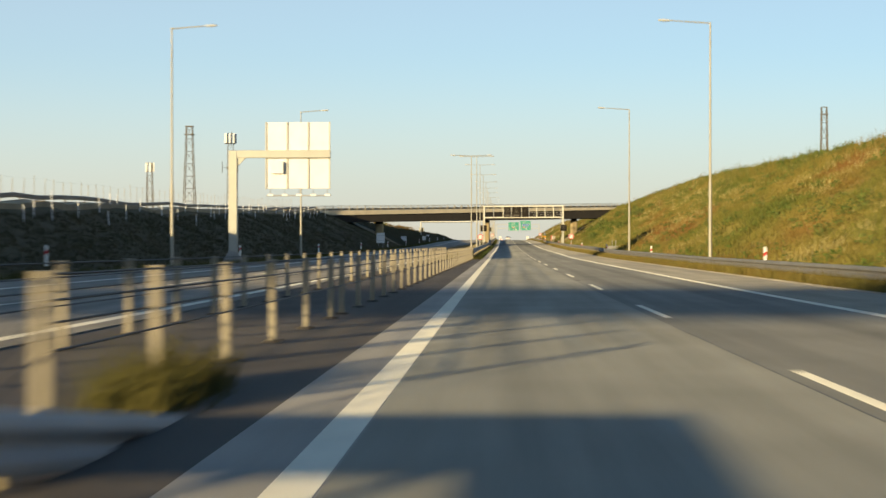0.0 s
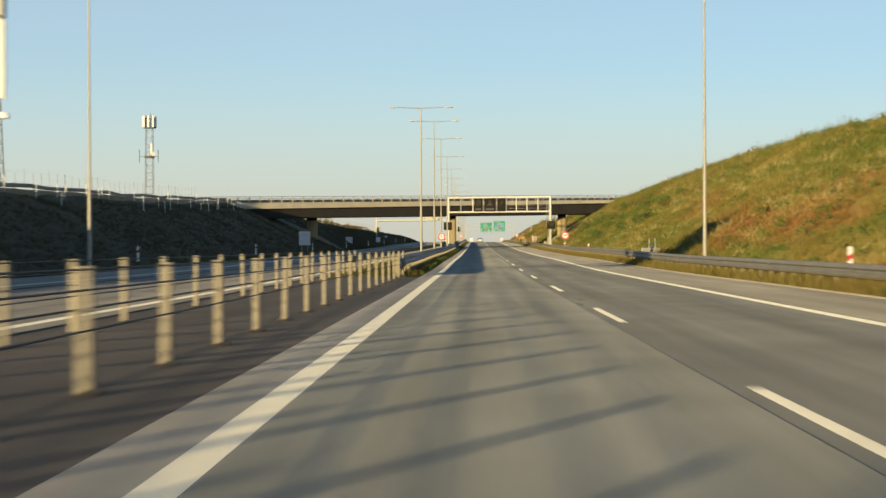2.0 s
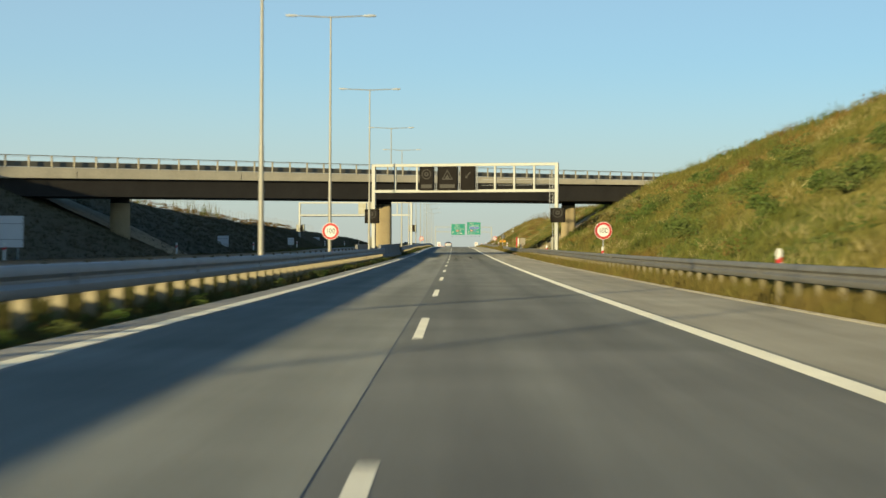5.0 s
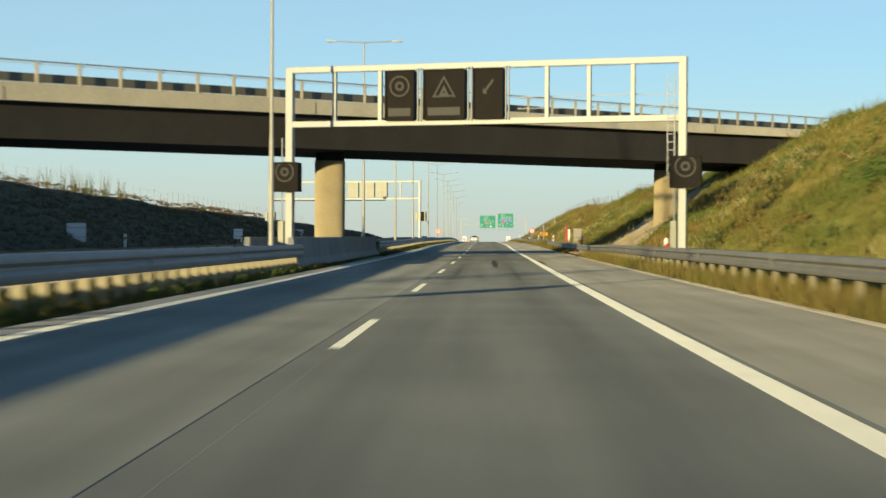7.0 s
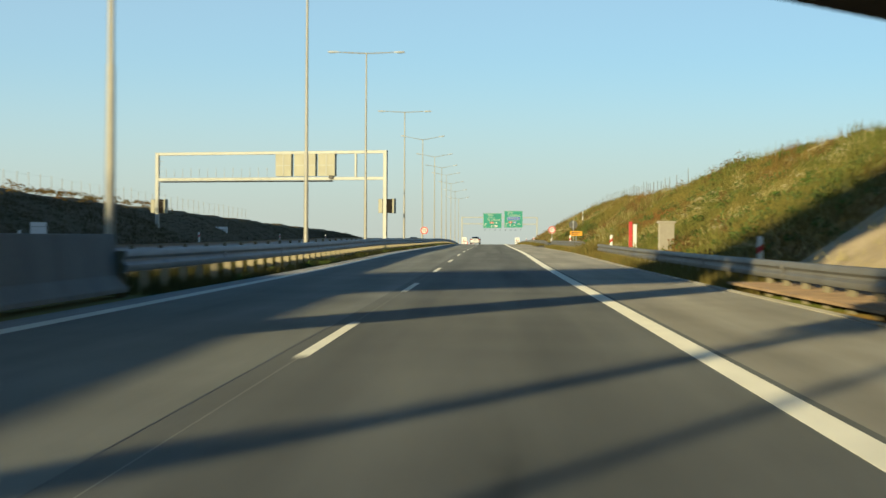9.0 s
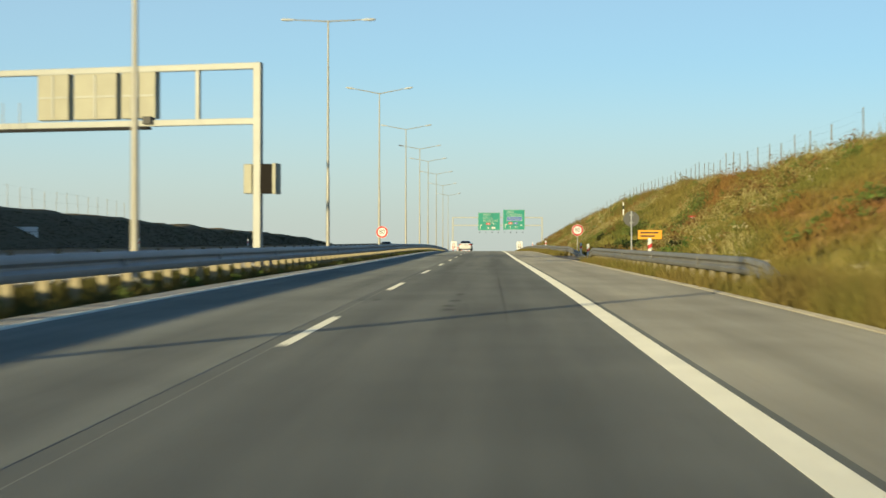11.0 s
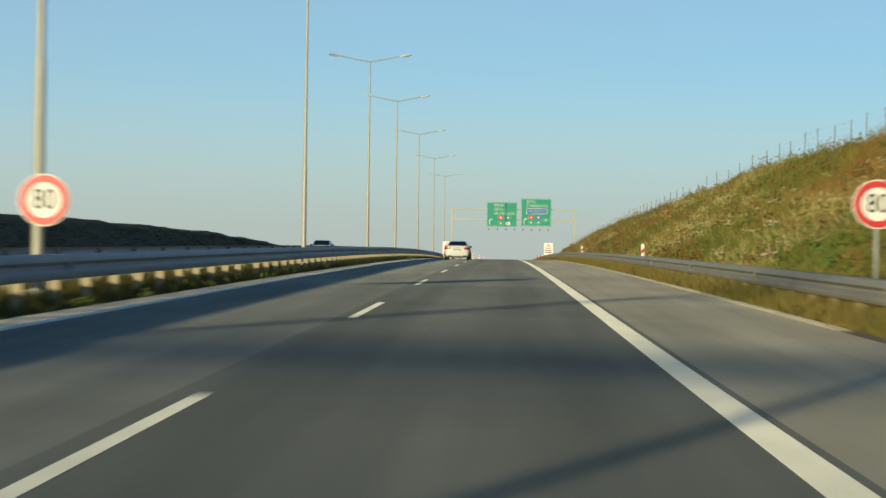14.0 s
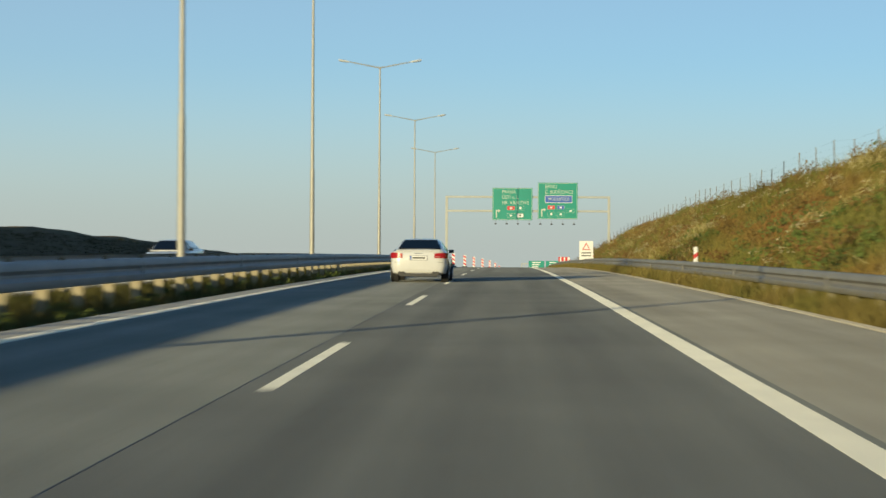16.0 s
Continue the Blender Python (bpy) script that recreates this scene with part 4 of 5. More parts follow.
speed_sign(-2.75, 541.0, 4.08, "80", "round red-ringed speed limit sign on a lamp mast", pole=False, r=0.46)
speed_sign(12.62, 542.1, 4.26, "80", "round red-ringed speed limit sign below the slope", r=0.44)


def delineator(x, y, z, label):
    """A white post with red and white bands, mounted by the rail."""
    root = thing("delineator_post", (x, y, z), label, "delineator", "delineator posts")
    prof = [(-0.07, -0.03), (-0.045, -0.05), (0.045, -0.05), (0.07, -0.03), (0.05, 0.05), (-0.05, 0.05)]
    part("body", Mesh().loft([[(a, b, q) for a, b in prof] for q in (-0.1, 0.62)]), WHITE, root)
    part("red_band", Mesh().loft([[(a * 1.03, b * 1.03, q + a * 0.7) for a, b in prof] for q in (0.40, 0.54)]), RED, root)
    part("cap", Mesh().loft([[(a * s, b * s, q) for a, b in prof] for s, q in ((1.0, 0.62), (1.0, 0.70), (0.6, 0.76))]), WHITE, root)
    return root


for y in (19, 70.4, 122.5, 174, 228.5, 281.6, 325, 377.5, 425, 469.8, 579.0, 631.0, 701.8, 751):
    x = 12.1 if y == 281.6 else 11.35 if 570 < y < 640 else 11.45
    delineator(x, y, zr(y) + 0.38, "white delineator post with a red band behind the guardrail")
for y in (20, 70, 120, 170, 220, 270, 320, 370, 420, 470, 520, 570):
    delineator(-17.5, y, zr(y) + 0.45, "white delineator post beside the dark bank")
delineator(12.02, 526.0, zr(526) + 0.17, "white delineator post with a red band on the verge")
root = delineator(11.15, 502.6, zr(502.6) - 0.02, "tall white delineator post with a red band at a rail gap")
root.scale = (1.1, 1.1, 1.2)
g = ground_z(16.51, 545.7)
root = thing("marker_post", (16.51, 545.7, g), "thin white marker post with a dark band on the slope", "marker")
part("post", Mesh().box(-0.045, 0.045, -0.03, 0.03, 5.55 - g, 6.55 - g), WHITE, root, bevel=0.01)
part("dark_band", Mesh().box(-0.05, 0.05, -0.035, 0.035, 6.02 - g, 6.3 - g), BLACK, root)
part("stake", Mesh().tube((0, 0, -0.4), (0, 0, 5.6 - g), 0.025, n=6), LATTICE, root)


def board_sign(x, y, z0, z1, w, mat, label, category="road sign", back=True, posts=1):
    root = thing("road_sign", (x, y, ground_z(x, y)), label, category)
    g = root.location.z
    p = part("panel", Mesh().box(-w / 2, w / 2, -0.02, 0.02, z0 - g, z1 - g), mat, root, bevel=0.006)
    if back:
        for q in (0.25, 0.75):
            part("stiffener", Mesh().box(-w / 2 + 0.03, w / 2 - 0.03, -0.05, -0.02, z0 - g + (z1 - z0) * q - 0.02, z0 - g + (z1 - z0) * q + 0.02), GALV, p)
    for i in range(posts):
        a = (i - (posts - 1) / 2) * w * 0.55
        part("post", Mesh().tube((a, 0.05, -0.4), (a, 0.05, z1 - g), 0.035, n=8), GALV, root)
    return root, p


board_sign(-19.2, 277.5, 1.35, 3.0, 1.35, SIGN_BACK, "grey back of a rectangular road sign before the dark bank", posts=2)
board_sign(-21.0, 371.7, 1.7, 2.9, 1.2, SIGN_BACK, "grey back of a rectangular road sign before the dark bank", posts=2)
board_sign(-22.4, 510.2, 2.8, 4.0, 1.6, SIGN_BACK, "grey back of a rectangular road sign before the dark bank", posts=2)
board_sign(-19.3, 430, 2.2, 3.2, 0.9, SIGN_BACK, "grey back of a small road sign before the dark bank", posts=1)
# marker and box behind the rail
root = thing("marker_post", (13.1, 433.1, ground_z(13.1, 433.1)), "red and white marker post behind the rail", "marker")
part("post", Mesh().box(-0.10, 0.10, -0.04, 0.04, -0.2, 1.75), RED, root, bevel=0.01)
part("white_plate", Mesh().box(0.14, 0.34, -0.03, 0.03, 0.1, 1.6), WHITE, root, bevel=0.01)
root = thing("control_cabinet", (13.2, 414.9, ground_z(13.2, 414.9)), "beige concrete control cabinet with a flat cap", "cabinet")
part("body", Mesh().box(-0.33, 0.33, -0.3, 0.3, -0.3, 1.5), CONCRETE, root, bevel=0.02)
part("cap", Mesh().box(-0.4, 0.4, -0.36, 0.36, 1.5, 1.6), CONCRETE, root, bevel=0.02)
root = thing("control_cabinet", (13.3, 192.0, ground_z(13.3, 192.0)), "low grey concrete drain head with two short pipes", "drain head")
part("body", Mesh().box(-0.65, 0.65, -0.5, 0.5, -0.3, 0.65), CONCRETE_GREY, root, bevel=0.03)
for x in (-0.15, 0.25):
    part("pipe", Mesh().tube((x, 0, 0.6), (x, 0, 1.3), 0.03, n=8), GALV, root)

# give-way sign, yellow board and round sign at the slip road
x, y = 17.95, 508.4
g = ground_z(x, y)
root = thing("give_way_sign", (x, y, g), "red-edged white give-way triangle at the slip road", "road sign")
h = 4.25 - g
part("triangle", Mesh().add([(-0.66, 0, h + 0.42), (0.66, 0, h + 0.42), (0, 0, h - 0.72), (-0.66, -0.03, h + 0.42), (0.66, -0.03, h + 0.42), (0, -0.03, h - 0.72)], [(0, 1, 2), (3, 5, 4), (0, 2, 5, 3), (1, 4, 5, 2), (0, 3, 4, 1)]), WHITE, root)
part("red_edge", polygon_ring([(-0.66, 0.42), (0.66, 0.42), (0, -0.72)], 0.72, RED), None, root, loc=(0, -0.031, h))
part("post", Mesh().tube((0, 0.05, -0.4), (0, 0.05, h + 0.4), 0.035), GALV, root)
root, p = board_sign(12.42, 480.0, 3.05, 3.43, 1.0, ORANGE, "yellow road-works board on a single post", back=False)
for i in range(2):
    part("text_bar", Mesh().box(-0.4, 0.35 - 0.15 * i, -0.027, -0.02, 3.29 - root.location.z - 0.14 * i, 3.35 - root.location.z - 0.14 * i), BLACK, p)
x, y = 12.9, 494.9
root = thing("round_sign", (x, y, ground_z(x, y)), "grey back of a round road sign on a post", "road sign")
h = 4.2 - root.location.z
part("disc", Mesh().tube((0, 0.05, h), (0, 0.08, h), 0.39, n=32), SIGN_DULL, root)
part("post", Mesh().tube((0, 0, -0.4), (0, 0, h + 0.4), 0.04), GALV, root)
for q in (-0.2, 0.2):
    part("clamp", Mesh().box(-0.1, 0.1, -0.03, 0.06, h + q - 0.03, h + q + 0.03), GALV, root)

# road-works boards at both sides and the row of beacons
for x, label in ((10.8, "white road-works board with a red warning triangle"), (-0.5, "white road-works board beside the median rail")):
    root, p = board_sign(x, 698.0, 3.05, 4.4, 1.0, WHITE, label, back=False)
    g = root.location.z
    part("triangle", polygon_ring([(-0.3, -0.25), (0.3, -0.25), (0, 0.28)], 0.7, RED), None, p, loc=(0, -0.021, 4.0 - g))
    for i in range(2):
        part("text_bar", Mesh().box(-0.35, 0.35, -0.027, -0.02, 3.5 - 0.2 * i - g, 3.58 - 0.2 * i - g), BLACK, p)


def beacon(x, y):
    root = thing("traffic_beacon", (x, y, zr(y)), "red and white striped roadworks beacon on a rubber foot", "traffic beacon", "roadworks beacons")
    part("foot", Mesh().box(-0.25, 0.25, -0.2, 0.2, 0.0, 0.1), BLACK, root, bevel=0.02)
    b = part("blade", Mesh().box(-0.13, 0.13, -0.025, 0.025, 0.1, 1.15), WHITE, root, bevel=0.008)
    for i in range(3):
        z = 0.2 + i * 0.33
        part("stripe", Mesh().add([(-0.13, -0.028, z + 0.12), (0.13, -0.028, z - 0.05), (0.13, -0.028, z + 0.11), (-0.13, -0.028, z + 0.28)], [(0, 1, 2, 3)]), RED, b)


for x, y in ((-0.4, 690), (0.1, 702), (0.5, 718), (1.0, 735), (1.5, 752), (2.1, 770), (2.7, 790), (3.2, 812), (3.6, 838), (3.9, 865)):
    beacon(x, y)
root, p = board_sign(12.45, 800.0, 2.3, 2.9, 1.5, RED, "red and white roadworks board near the crest", back=False, posts=2)
for a in (-0.45, 0.05, 0.55):
    part("stripe", Mesh().box(a - 0.09, a + 0.09, -0.03, -0.02, 2.34 - root.location.z, 2.86 - root.location.z), WHITE, p)


# ---------------------------------------------------------------- fences
def fence(points, label, height, group, mat, wires=6):
    root = thing("wire_fence", points[0], label, "fence", group)
    b = Vector(root.location)
    post = Mesh().tube((0, 0, -0.4), (0, 0, height), 0.03, n=6).data("fence_post", mat)
    for p in points:
        o = part("fence_post", post, None, root, loc=Vector(p) - b)
        o.rotation_euler = (radians(random.uniform(-2, 2)), radians(random.uniform(-2, 2)), 0)
        o.scale.z = random.uniform(0.93, 1.06)
    for k in range(wires):
        h = 0.15 + (height - 0.25) * k / (wires - 1)
        rings = []
        for p in points:
            c = Vector(p) - b + Vector((0, 0, h))
            rings.append([c + Vector((0.0025 * math.cos(a), 0, 0.0025 * math.sin(a))) for a in (0, 2.1, 4.2)])
        part("fence_wire", Mesh().loft(rings), WIRE, root)


FENCE_STEEL = material("fence_post_steel", (0.2, 0.2, 0.19), 0.6, 0.4, 0.1)


def crest_right(y, extra):
    x = TOE_R + RUN_R * lerp(H_RIGHT, y) + extra
    return (x, y, ground_z(x, y))


def crest_left(y, extra):
    x = TOE_L - 2 * lerp(H_LEFT, y) - extra
    return (x, y, ground_z(x, y))


fence([crest_right(y, 1.0) for y in np.arange(484, 600, 4.5)], "wire fence with dark steel posts along the top of the slope", 1.9, "boundary fences", FENCE_STEEL)
fence([crest_right(y, 1.0) for y in np.arange(600, 860, 4.5)], "wire fence with dark steel posts along the top of the slope", 1.9, "boundary fences", FENCE_STEEL)
fence([crest_left(y, 6.0) for y in range(20, 316, 3)], "wire fence with thin grey posts behind the dark bank", 2.3, "boundary fences", FENCE_GREY, 3)
fence([crest_left(y, 2.0) for y in range(366, 560, 3)], "wire fence with thin grey posts on the dark bank", 1.7, "boundary fences", FENCE_GREY, 3)
# planting stakes on the top of the left bank
stake = Mesh().tube((0, 0, -0.2), (0, 0, 1.0), 0.035, 0.03, 6).data("stake", SIGN_BACK)
for i in range(64):
    y = 62 + i * 3.9 + random.uniform(-1, 1)
    o = new("planting_stake", stake)
    o.location = crest_left(y, random.uniform(-2.2, 0.5))
    o.rotation_euler = (radians(random.uniform(-4, 4)), radians(random.uniform(-4, 4)), 0)
    tagged(o, "pale wooden planting stake on the dark bank", "stake", "planting stakes")

# pale track edge along the top of the left bank
m = Mesh()
m.loft([[(crest_left(y, e)[0], y, crest_left(y, e)[2] + h) for e, h in ((0.3, -0.3), (0.3, 0.32), (1.6, 0.42), (1.6, -0.3))] for y in range(0, 330, 6)])
tagged(new("track_edge", m.data("track_edge", PAVED_SLOPE)), "brown stony edge of the upper road on the bank", "kerb", kind="structure")
root = thing("guardrail", crest_left(0, 2.2), "dark steel guardrail of the upper road on the bank", "guardrail")
b = Vector(root.location)
m = Mesh()
m.loft([[Vector((crest_left(y, 2.2)[0] + a, y, crest_left(y, 2.2)[2] + q)) - b for a, q in ((0.0, 0.55), (0.06, 0.6), (0.06, 0.8), (0.0, 0.85))] for y in range(0, 330, 6)])
part("beam", m, LATTICE, root)
post = Mesh().box(-0.05, 0.05, -0.04, 0.04, -0.4, 0.8).data("post", LATTICE)
for y in range(2, 328, 6):
    part("post", post, None, root, loc=Vector(crest_left(y, 2.35)) - b)

# ---------------------------------------------------------------- lattice masts


def lattice(name, x, y, z0, z1, w0, w1, label, category):
    root = thing(name, (x, y, z0), label, category)
    h = z1 - z0
    corner = [(-1, -1), (1, -1), (1, 1), (-1, 1)]
    for a, b in corner:
        part("leg", Mesh().tube((a * w0, b * w0, -0.3), (a * w1, b * w1, h), 0.07, 0.05, 6), LATTICE, root)
    n = int(h / 1.6)
    for k in range(n):
        s0, s1 = w0 + (w1 - w0) * k / n, w0 + (w1 - w0) * (k + 1) / n
        for i in range(4):
            p, q = corner[i], corner[(i + 1) % 4]
            part("brace", Mesh().tube((p[0] * s0, p[1] * s0, h * k / n), (q[0] * s1, q[1] * s1, h * (k + 1) / n), 0.03, n=4), LATTICE, root)
            part("strut", Mesh().tube((p[0] * s1, p[1] * s1, h * (k + 1) / n), (q[0] * s1, q[1] * s1, h * (k + 1) / n), 0.03, n=4), LATTICE, root)
    return root, h


def base_z(x, y):
    return ground_z(x, y)


r, h = lattice("cell_tower", -75.5, 471, base_z(-75.5, 471), 32.2, 1.0, 0.75, "lattice phone mast with white panel antennas", "tower")
for k in range(8):
    a = k * math.pi / 4
    part("antenna", Mesh().box(1.5 * math.cos(a) - 0.2, 1.5 * math.cos(a) + 0.2, 1.5 * math.sin(a) - 0.14, 1.5 * math.sin(a) + 0.14, h - 2.8, h - 0.05), WHITE, r, bevel=0.05)
part("spike", Mesh().tube((0.3, 0, h - 0.3), (0.3, 0, h + 0.7), 0.09, 0.05, 6), LATTICE, r)
part("antenna", Mesh().box(0.45, 0.85, -1.1, -0.85, h - 9.2, h - 6.6), WHITE, r, bevel=0.05)
part("platform", Mesh().tube((0, 0, h - 9.9), (0, 0, h - 9.4), 1.15, n=16), LATTICE, r)
part("platform", Mesh().tube((0, 0, h - 2.9), (0, 0, h - 2.75), 1.6, n=16), LATTICE, r)
part("dish", Mesh().tube((0.9, -0.9, h - 9), (1.1, -1.3, h - 9), 0.5, n=20), WHITE, r)
for s in (-1, 1):
    part("antenna", Mesh().tube((2.2 * s, -0.9, h - 11), (2.2 * s, -0.9, h - 8), 0.09, n=8), LATTICE, r)
    part("antenna_arm", Mesh().tube((0.8 * s, -0.8, h - 9.6), (2.2 * s, -0.9, h - 9.6), 0.05, n=6), LATTICE, r)
r, h = lattice("lattice_mast", -39.7, 219, base_z(-39.7, 219), 16.4, 0.75, 0.38, "slim lattice pylon with a small head frame", "tower")
part("platform", Mesh().box(-0.6, 0.6, -0.6, 0.6, h - 1.1, h - 1.0), LATTICE, r)
part("crossarm", Mesh().box(-0.55, 0.55, -0.05, 0.05, h - 0.1, h + 0.1), LATTICE, r)
r, h = lattice("lattice_mast", 38.75, 202.5, base_z(38.75, 202.5), 17.3, 0.4, 0.3, "slim lattice mast behind the slope", "tower")
part("crossarm", Mesh().box(-0.45, 0.45, -0.3, 0.3, h - 0.9, h - 0.8), LATTICE, r)
r, h = lattice("lattice_mast", -54.0, 262, base_z(-54, 262), 13.8, 0.5, 0.35, "lattice phone mast with white antennas beyond the bank", "tower")
for k in range(5):
    a = k * 2 * math.pi / 5
    part("antenna", Mesh().box(0.6 * math.cos(a) - 0.12, 0.6 * math.cos(a) + 0.12, 0.6 * math.sin(a) - 0.1, 0.6 * math.sin(a) + 0.1, h - 1.4, h), WHITE, r)


# ---------------------------------------------------------------- the overtaking car
CAR_WHITE = plain("car_paint_white", (0.64, 0.64, 0.62), 0.25, 0, 0.5, 0.6)
CAR_GLASS = plain("tinted_glass", (0.010, 0.011, 0.012), 0.15, 0, 0.18)
TYRE = plain("tyre_rubber", (0.02, 0.02, 0.02), 0.8)
RIM = plain("alloy_rim", (0.35, 0.35, 0.36), 0.35, 0.8)
TAIL_WHITE = plain("tail_light_clear", (0.5, 0.35, 0.33), 0.3)
TAIL = plain("tail_light_red", (0.36, 0.012, 0.02), 0.2, 0, 0.5, 0.5)
CHROME = plain("chrome", (0.6, 0.6, 0.6), 0.2, 1.0)
PLATE = plain("plate_white", (0.7, 0.7, 0.68), 0.5)


def sedan(x, y, label):
    root = thing("sedan_car", (x, y, zr(y)), label, "car")
    body = [(-0.03, 0.60, 0.46, 0.90), (-0.01, 0.72, 0.36, 0.97), (0.03, 0.81, 0.30, 1.015), (0.09, 0.865, 0.28, 1.035), (0.2, 0.91, 0.26, 1.048), (0.5, 0.94, 0.25, 1.05), (0.9, 0.947, 0.24, 1.04), (1.8, 0.947, 0.22, 1.01),
            (2.8, 0.947, 0.22, 0.99), (3.6, 0.945, 0.22, 0.97), (4.2, 0.93, 0.23, 0.90), (4.7, 0.90, 0.26, 0.80), (4.95, 0.83, 0.32, 0.70), (5.06, 0.66, 0.42, 0.58)]
    rings = []
    for s, w, a, b in body:
        d = b - a
        half = [(0.80, a), (0.93, a + 0.04), (1.0, a + d * 0.35), (1.0, a + d * 0.62), (0.965, b - 0.07), (0.90, b - 0.015), (0.5, b + 0.015)]
        rings.append([(w * p, s, q) for p, q in half] + [(-w * p, s, q) for p, q in reversed(half)])
    shell = part("body", Mesh().loft(rings), CAR_WHITE, root, "glossy white bodywork", smooth=True)
    top = [(0.52, 0.80, 0.76, 1.03, 1.055), (0.95, 0.83, 0.69, 1.02, 1.24), (1.35, 0.85, 0.62, 1.0, 1.39), (1.8, 0.855, 0.60, 1.0, 1.435), (2.4, 0.855, 0.60, 0.99, 1.445), (2.95, 0.84, 0.59, 0.98, 1.40), (3.4, 0.82, 0.68, 0.97, 1.22), (3.95, 0.80, 0.78, 0.95, 0.965)]
    rings = []
    for s, wb, wr, zb, zt in top:
        half = [(wb, zb), (wr + (wb - wr) * 0.5, zb + (zt - zb) * 0.55), (wr + (wb - wr) * 0.12, zb + (zt - zb) * 0.86), (wr * 0.88, zb + (zt - zb) * 0.97), (wr * 0.45, zt + 0.012)]
        rings.append([(p, s, q) for p, q in half] + [(-p, s, q) for p, q in reversed(half)])
    part("cabin", Mesh().loft(rings), CAR_WHITE, root, smooth=True)

    def pane(name, pts, push):
        m = Mesh()
        c = sum((Vector(p) for p in pts), Vector()) / len(pts)
        n = (Vector(pts[1]) - Vector(pts[0])).cross(Vector(pts[2]) - Vector(pts[0])).normalized() * push
        a = [Vector(p) + n for p in pts]
        k = len(a)
        m.add(a + [v - n * 2 for v in a], [tuple(range(k)), tuple(range(k, 2 * k))[::-1]] + [(i, (i + 1) % k, k + (i + 1) % k, k + i) for i in range(k)])
        return part(name, m, CAR_GLASS, root, "dark tinted glass")

    pane("rear_window", [(-0.69, 0.60, 1.085), (0.69, 0.60, 1.085), (0.55, 1.26, 1.37), (-0.55, 1.26, 1.37)], 0.035)
    pane("windscreen", [(-0.70, 3.9, 0.99), (-0.58, 3.0, 1.38), (0.58, 3.0, 1.38), (0.70, 3.9, 0.99)], 0.025)
    for s in (-1, 1):
        for a, b, ta, tb in ((1.12, 2.0, 1.42, 2.0), (2.07, 2.95, 2.07, 2.78), (3.0, 3.55, 2.84, 3.05)):
            pts = [(s * 0.825, a, 1.03), (s * 0.825, b, 1.02), (s * 0.61, tb, 1.35), (s * 0.61, ta, 1.35)]
            pane("side_window", pts if s > 0 else pts[::-1], 0.02)
        for z, n in ((0.60, "door_handle"),):
            for yy in (1.75, 2.75):
                part(n, Mesh().box(s * 0.95 - 0.02, s * 0.95 + 0.02, yy, yy + 0.2, 0.80, 0.84), CHROME, shell, bevel=0.008)
        part("mirror", Mesh().loft([[(s * (0.86 + u), 3.32 + 0.08 * math.cos(a), 1.02 + 0.062 * math.sin(a)) for a in [k * math.pi / 4 for k in range(8)]] for u in (0.0, 0.06, 0.17)]), BLACK, root, "dark wing mirror", smooth=True)
        light = Mesh().loft([[(s * p, q, z) for z in (lo, lo + 0.02, hi - 0.02, hi)] + [(s * p * 0.98, q + 0.07, z) for z in (hi, hi - 0.02, lo + 0.02, lo)]
                             for p, q, lo, hi in ((0.52, -0.035, 0.80, 0.945), (0.66, -0.026, 0.795, 0.965), (0.79, 0.012, 0.79, 0.975), (0.868, 0.075, 0.79, 0.975), (0.925, 0.19, 0.795, 0.96), (0.95, 0.36, 0.83, 0.93))])
        tl = part("tail_light", light, TAIL, root, "red tail light", smooth=True)
        part("light_strip", Mesh().box(min(s * 0.55, s * 0.70), max(s * 0.55, s * 0.70), -0.042, 0.02, 0.836, 0.85), TAIL_WHITE, tl)
        part("exhaust", Mesh().tube((s * 0.50, -0.035, 0.30), (s * 0.50, 0.2, 0.30), 0.065, n=16).tube((s * 0.61, -0.035, 0.30), (s * 0.61, 0.2, 0.30), 0.065, n=16), BLACK, root, "oval dark tailpipe", smooth=True)
        part("headlight", Mesh().box(min(s * 0.45, s * 0.8), max(s * 0.45, s * 0.8), 4.82, 5.0, 0.62, 0.74), CHROME, root, bevel=0.02)
        for yy in (1.02, 3.96):
            part("wheel_arch", Mesh().tube((s * 0.90, yy, 0.36), (s * 0.951, yy, 0.36), 0.385, n=28), BLACK, root)
            wheel = part("wheel", Mesh().tube((s * 0.71, yy, 0.34), (s * 0.955, yy, 0.34), 0.34, 0.335, 32), TYRE, root, "black tyre on an alloy rim", smooth=True)
            part("rim", Mesh().tube((s * 0.95, yy, 0.34), (s * 0.962, yy, 0.34), 0.235, n=28), RIM, wheel)
            for k in range(7):
                a = k * 2 * math.pi / 7
                part("spoke", Mesh().tube((s * 0.965, yy, 0.34), (s * 0.965, yy + 0.22 * math.cos(a), 0.34 + 0.22 * math.sin(a)), 0.03, 0.02, 5), RIM, wheel)
    part("plate_recess", Mesh().box(-0.31, 0.31, -0.036, 0.0, 0.72, 0.89), RIM, shell, bevel=0.006)
    pl = part("number_plate", Mesh().box(-0.27, 0.27, -0.045, 0.0, 0.745, 0.865), PLATE, root, "white number plate", bevel=0.005)
    part("text_bar", Mesh().box(-0.2, 0.22, -0.05, -0.043, 0.782, 0.828), TYRE, pl)
    part("plate_strip", Mesh().box(-0.27, -0.225, -0.05, -0.043, 0.748, 0.862), BLUE, pl)
    part("diffuser", Mesh().box(-0.62, 0.62, -0.012, 0.3, 0.19, 0.30), BLACK, root, "black lower bumper", bevel=0.02)
    part("bumper_gap", Mesh().box(-0.80, 0.80, -0.026, 0.02, 0.655, 0.663), BLACK, shell)
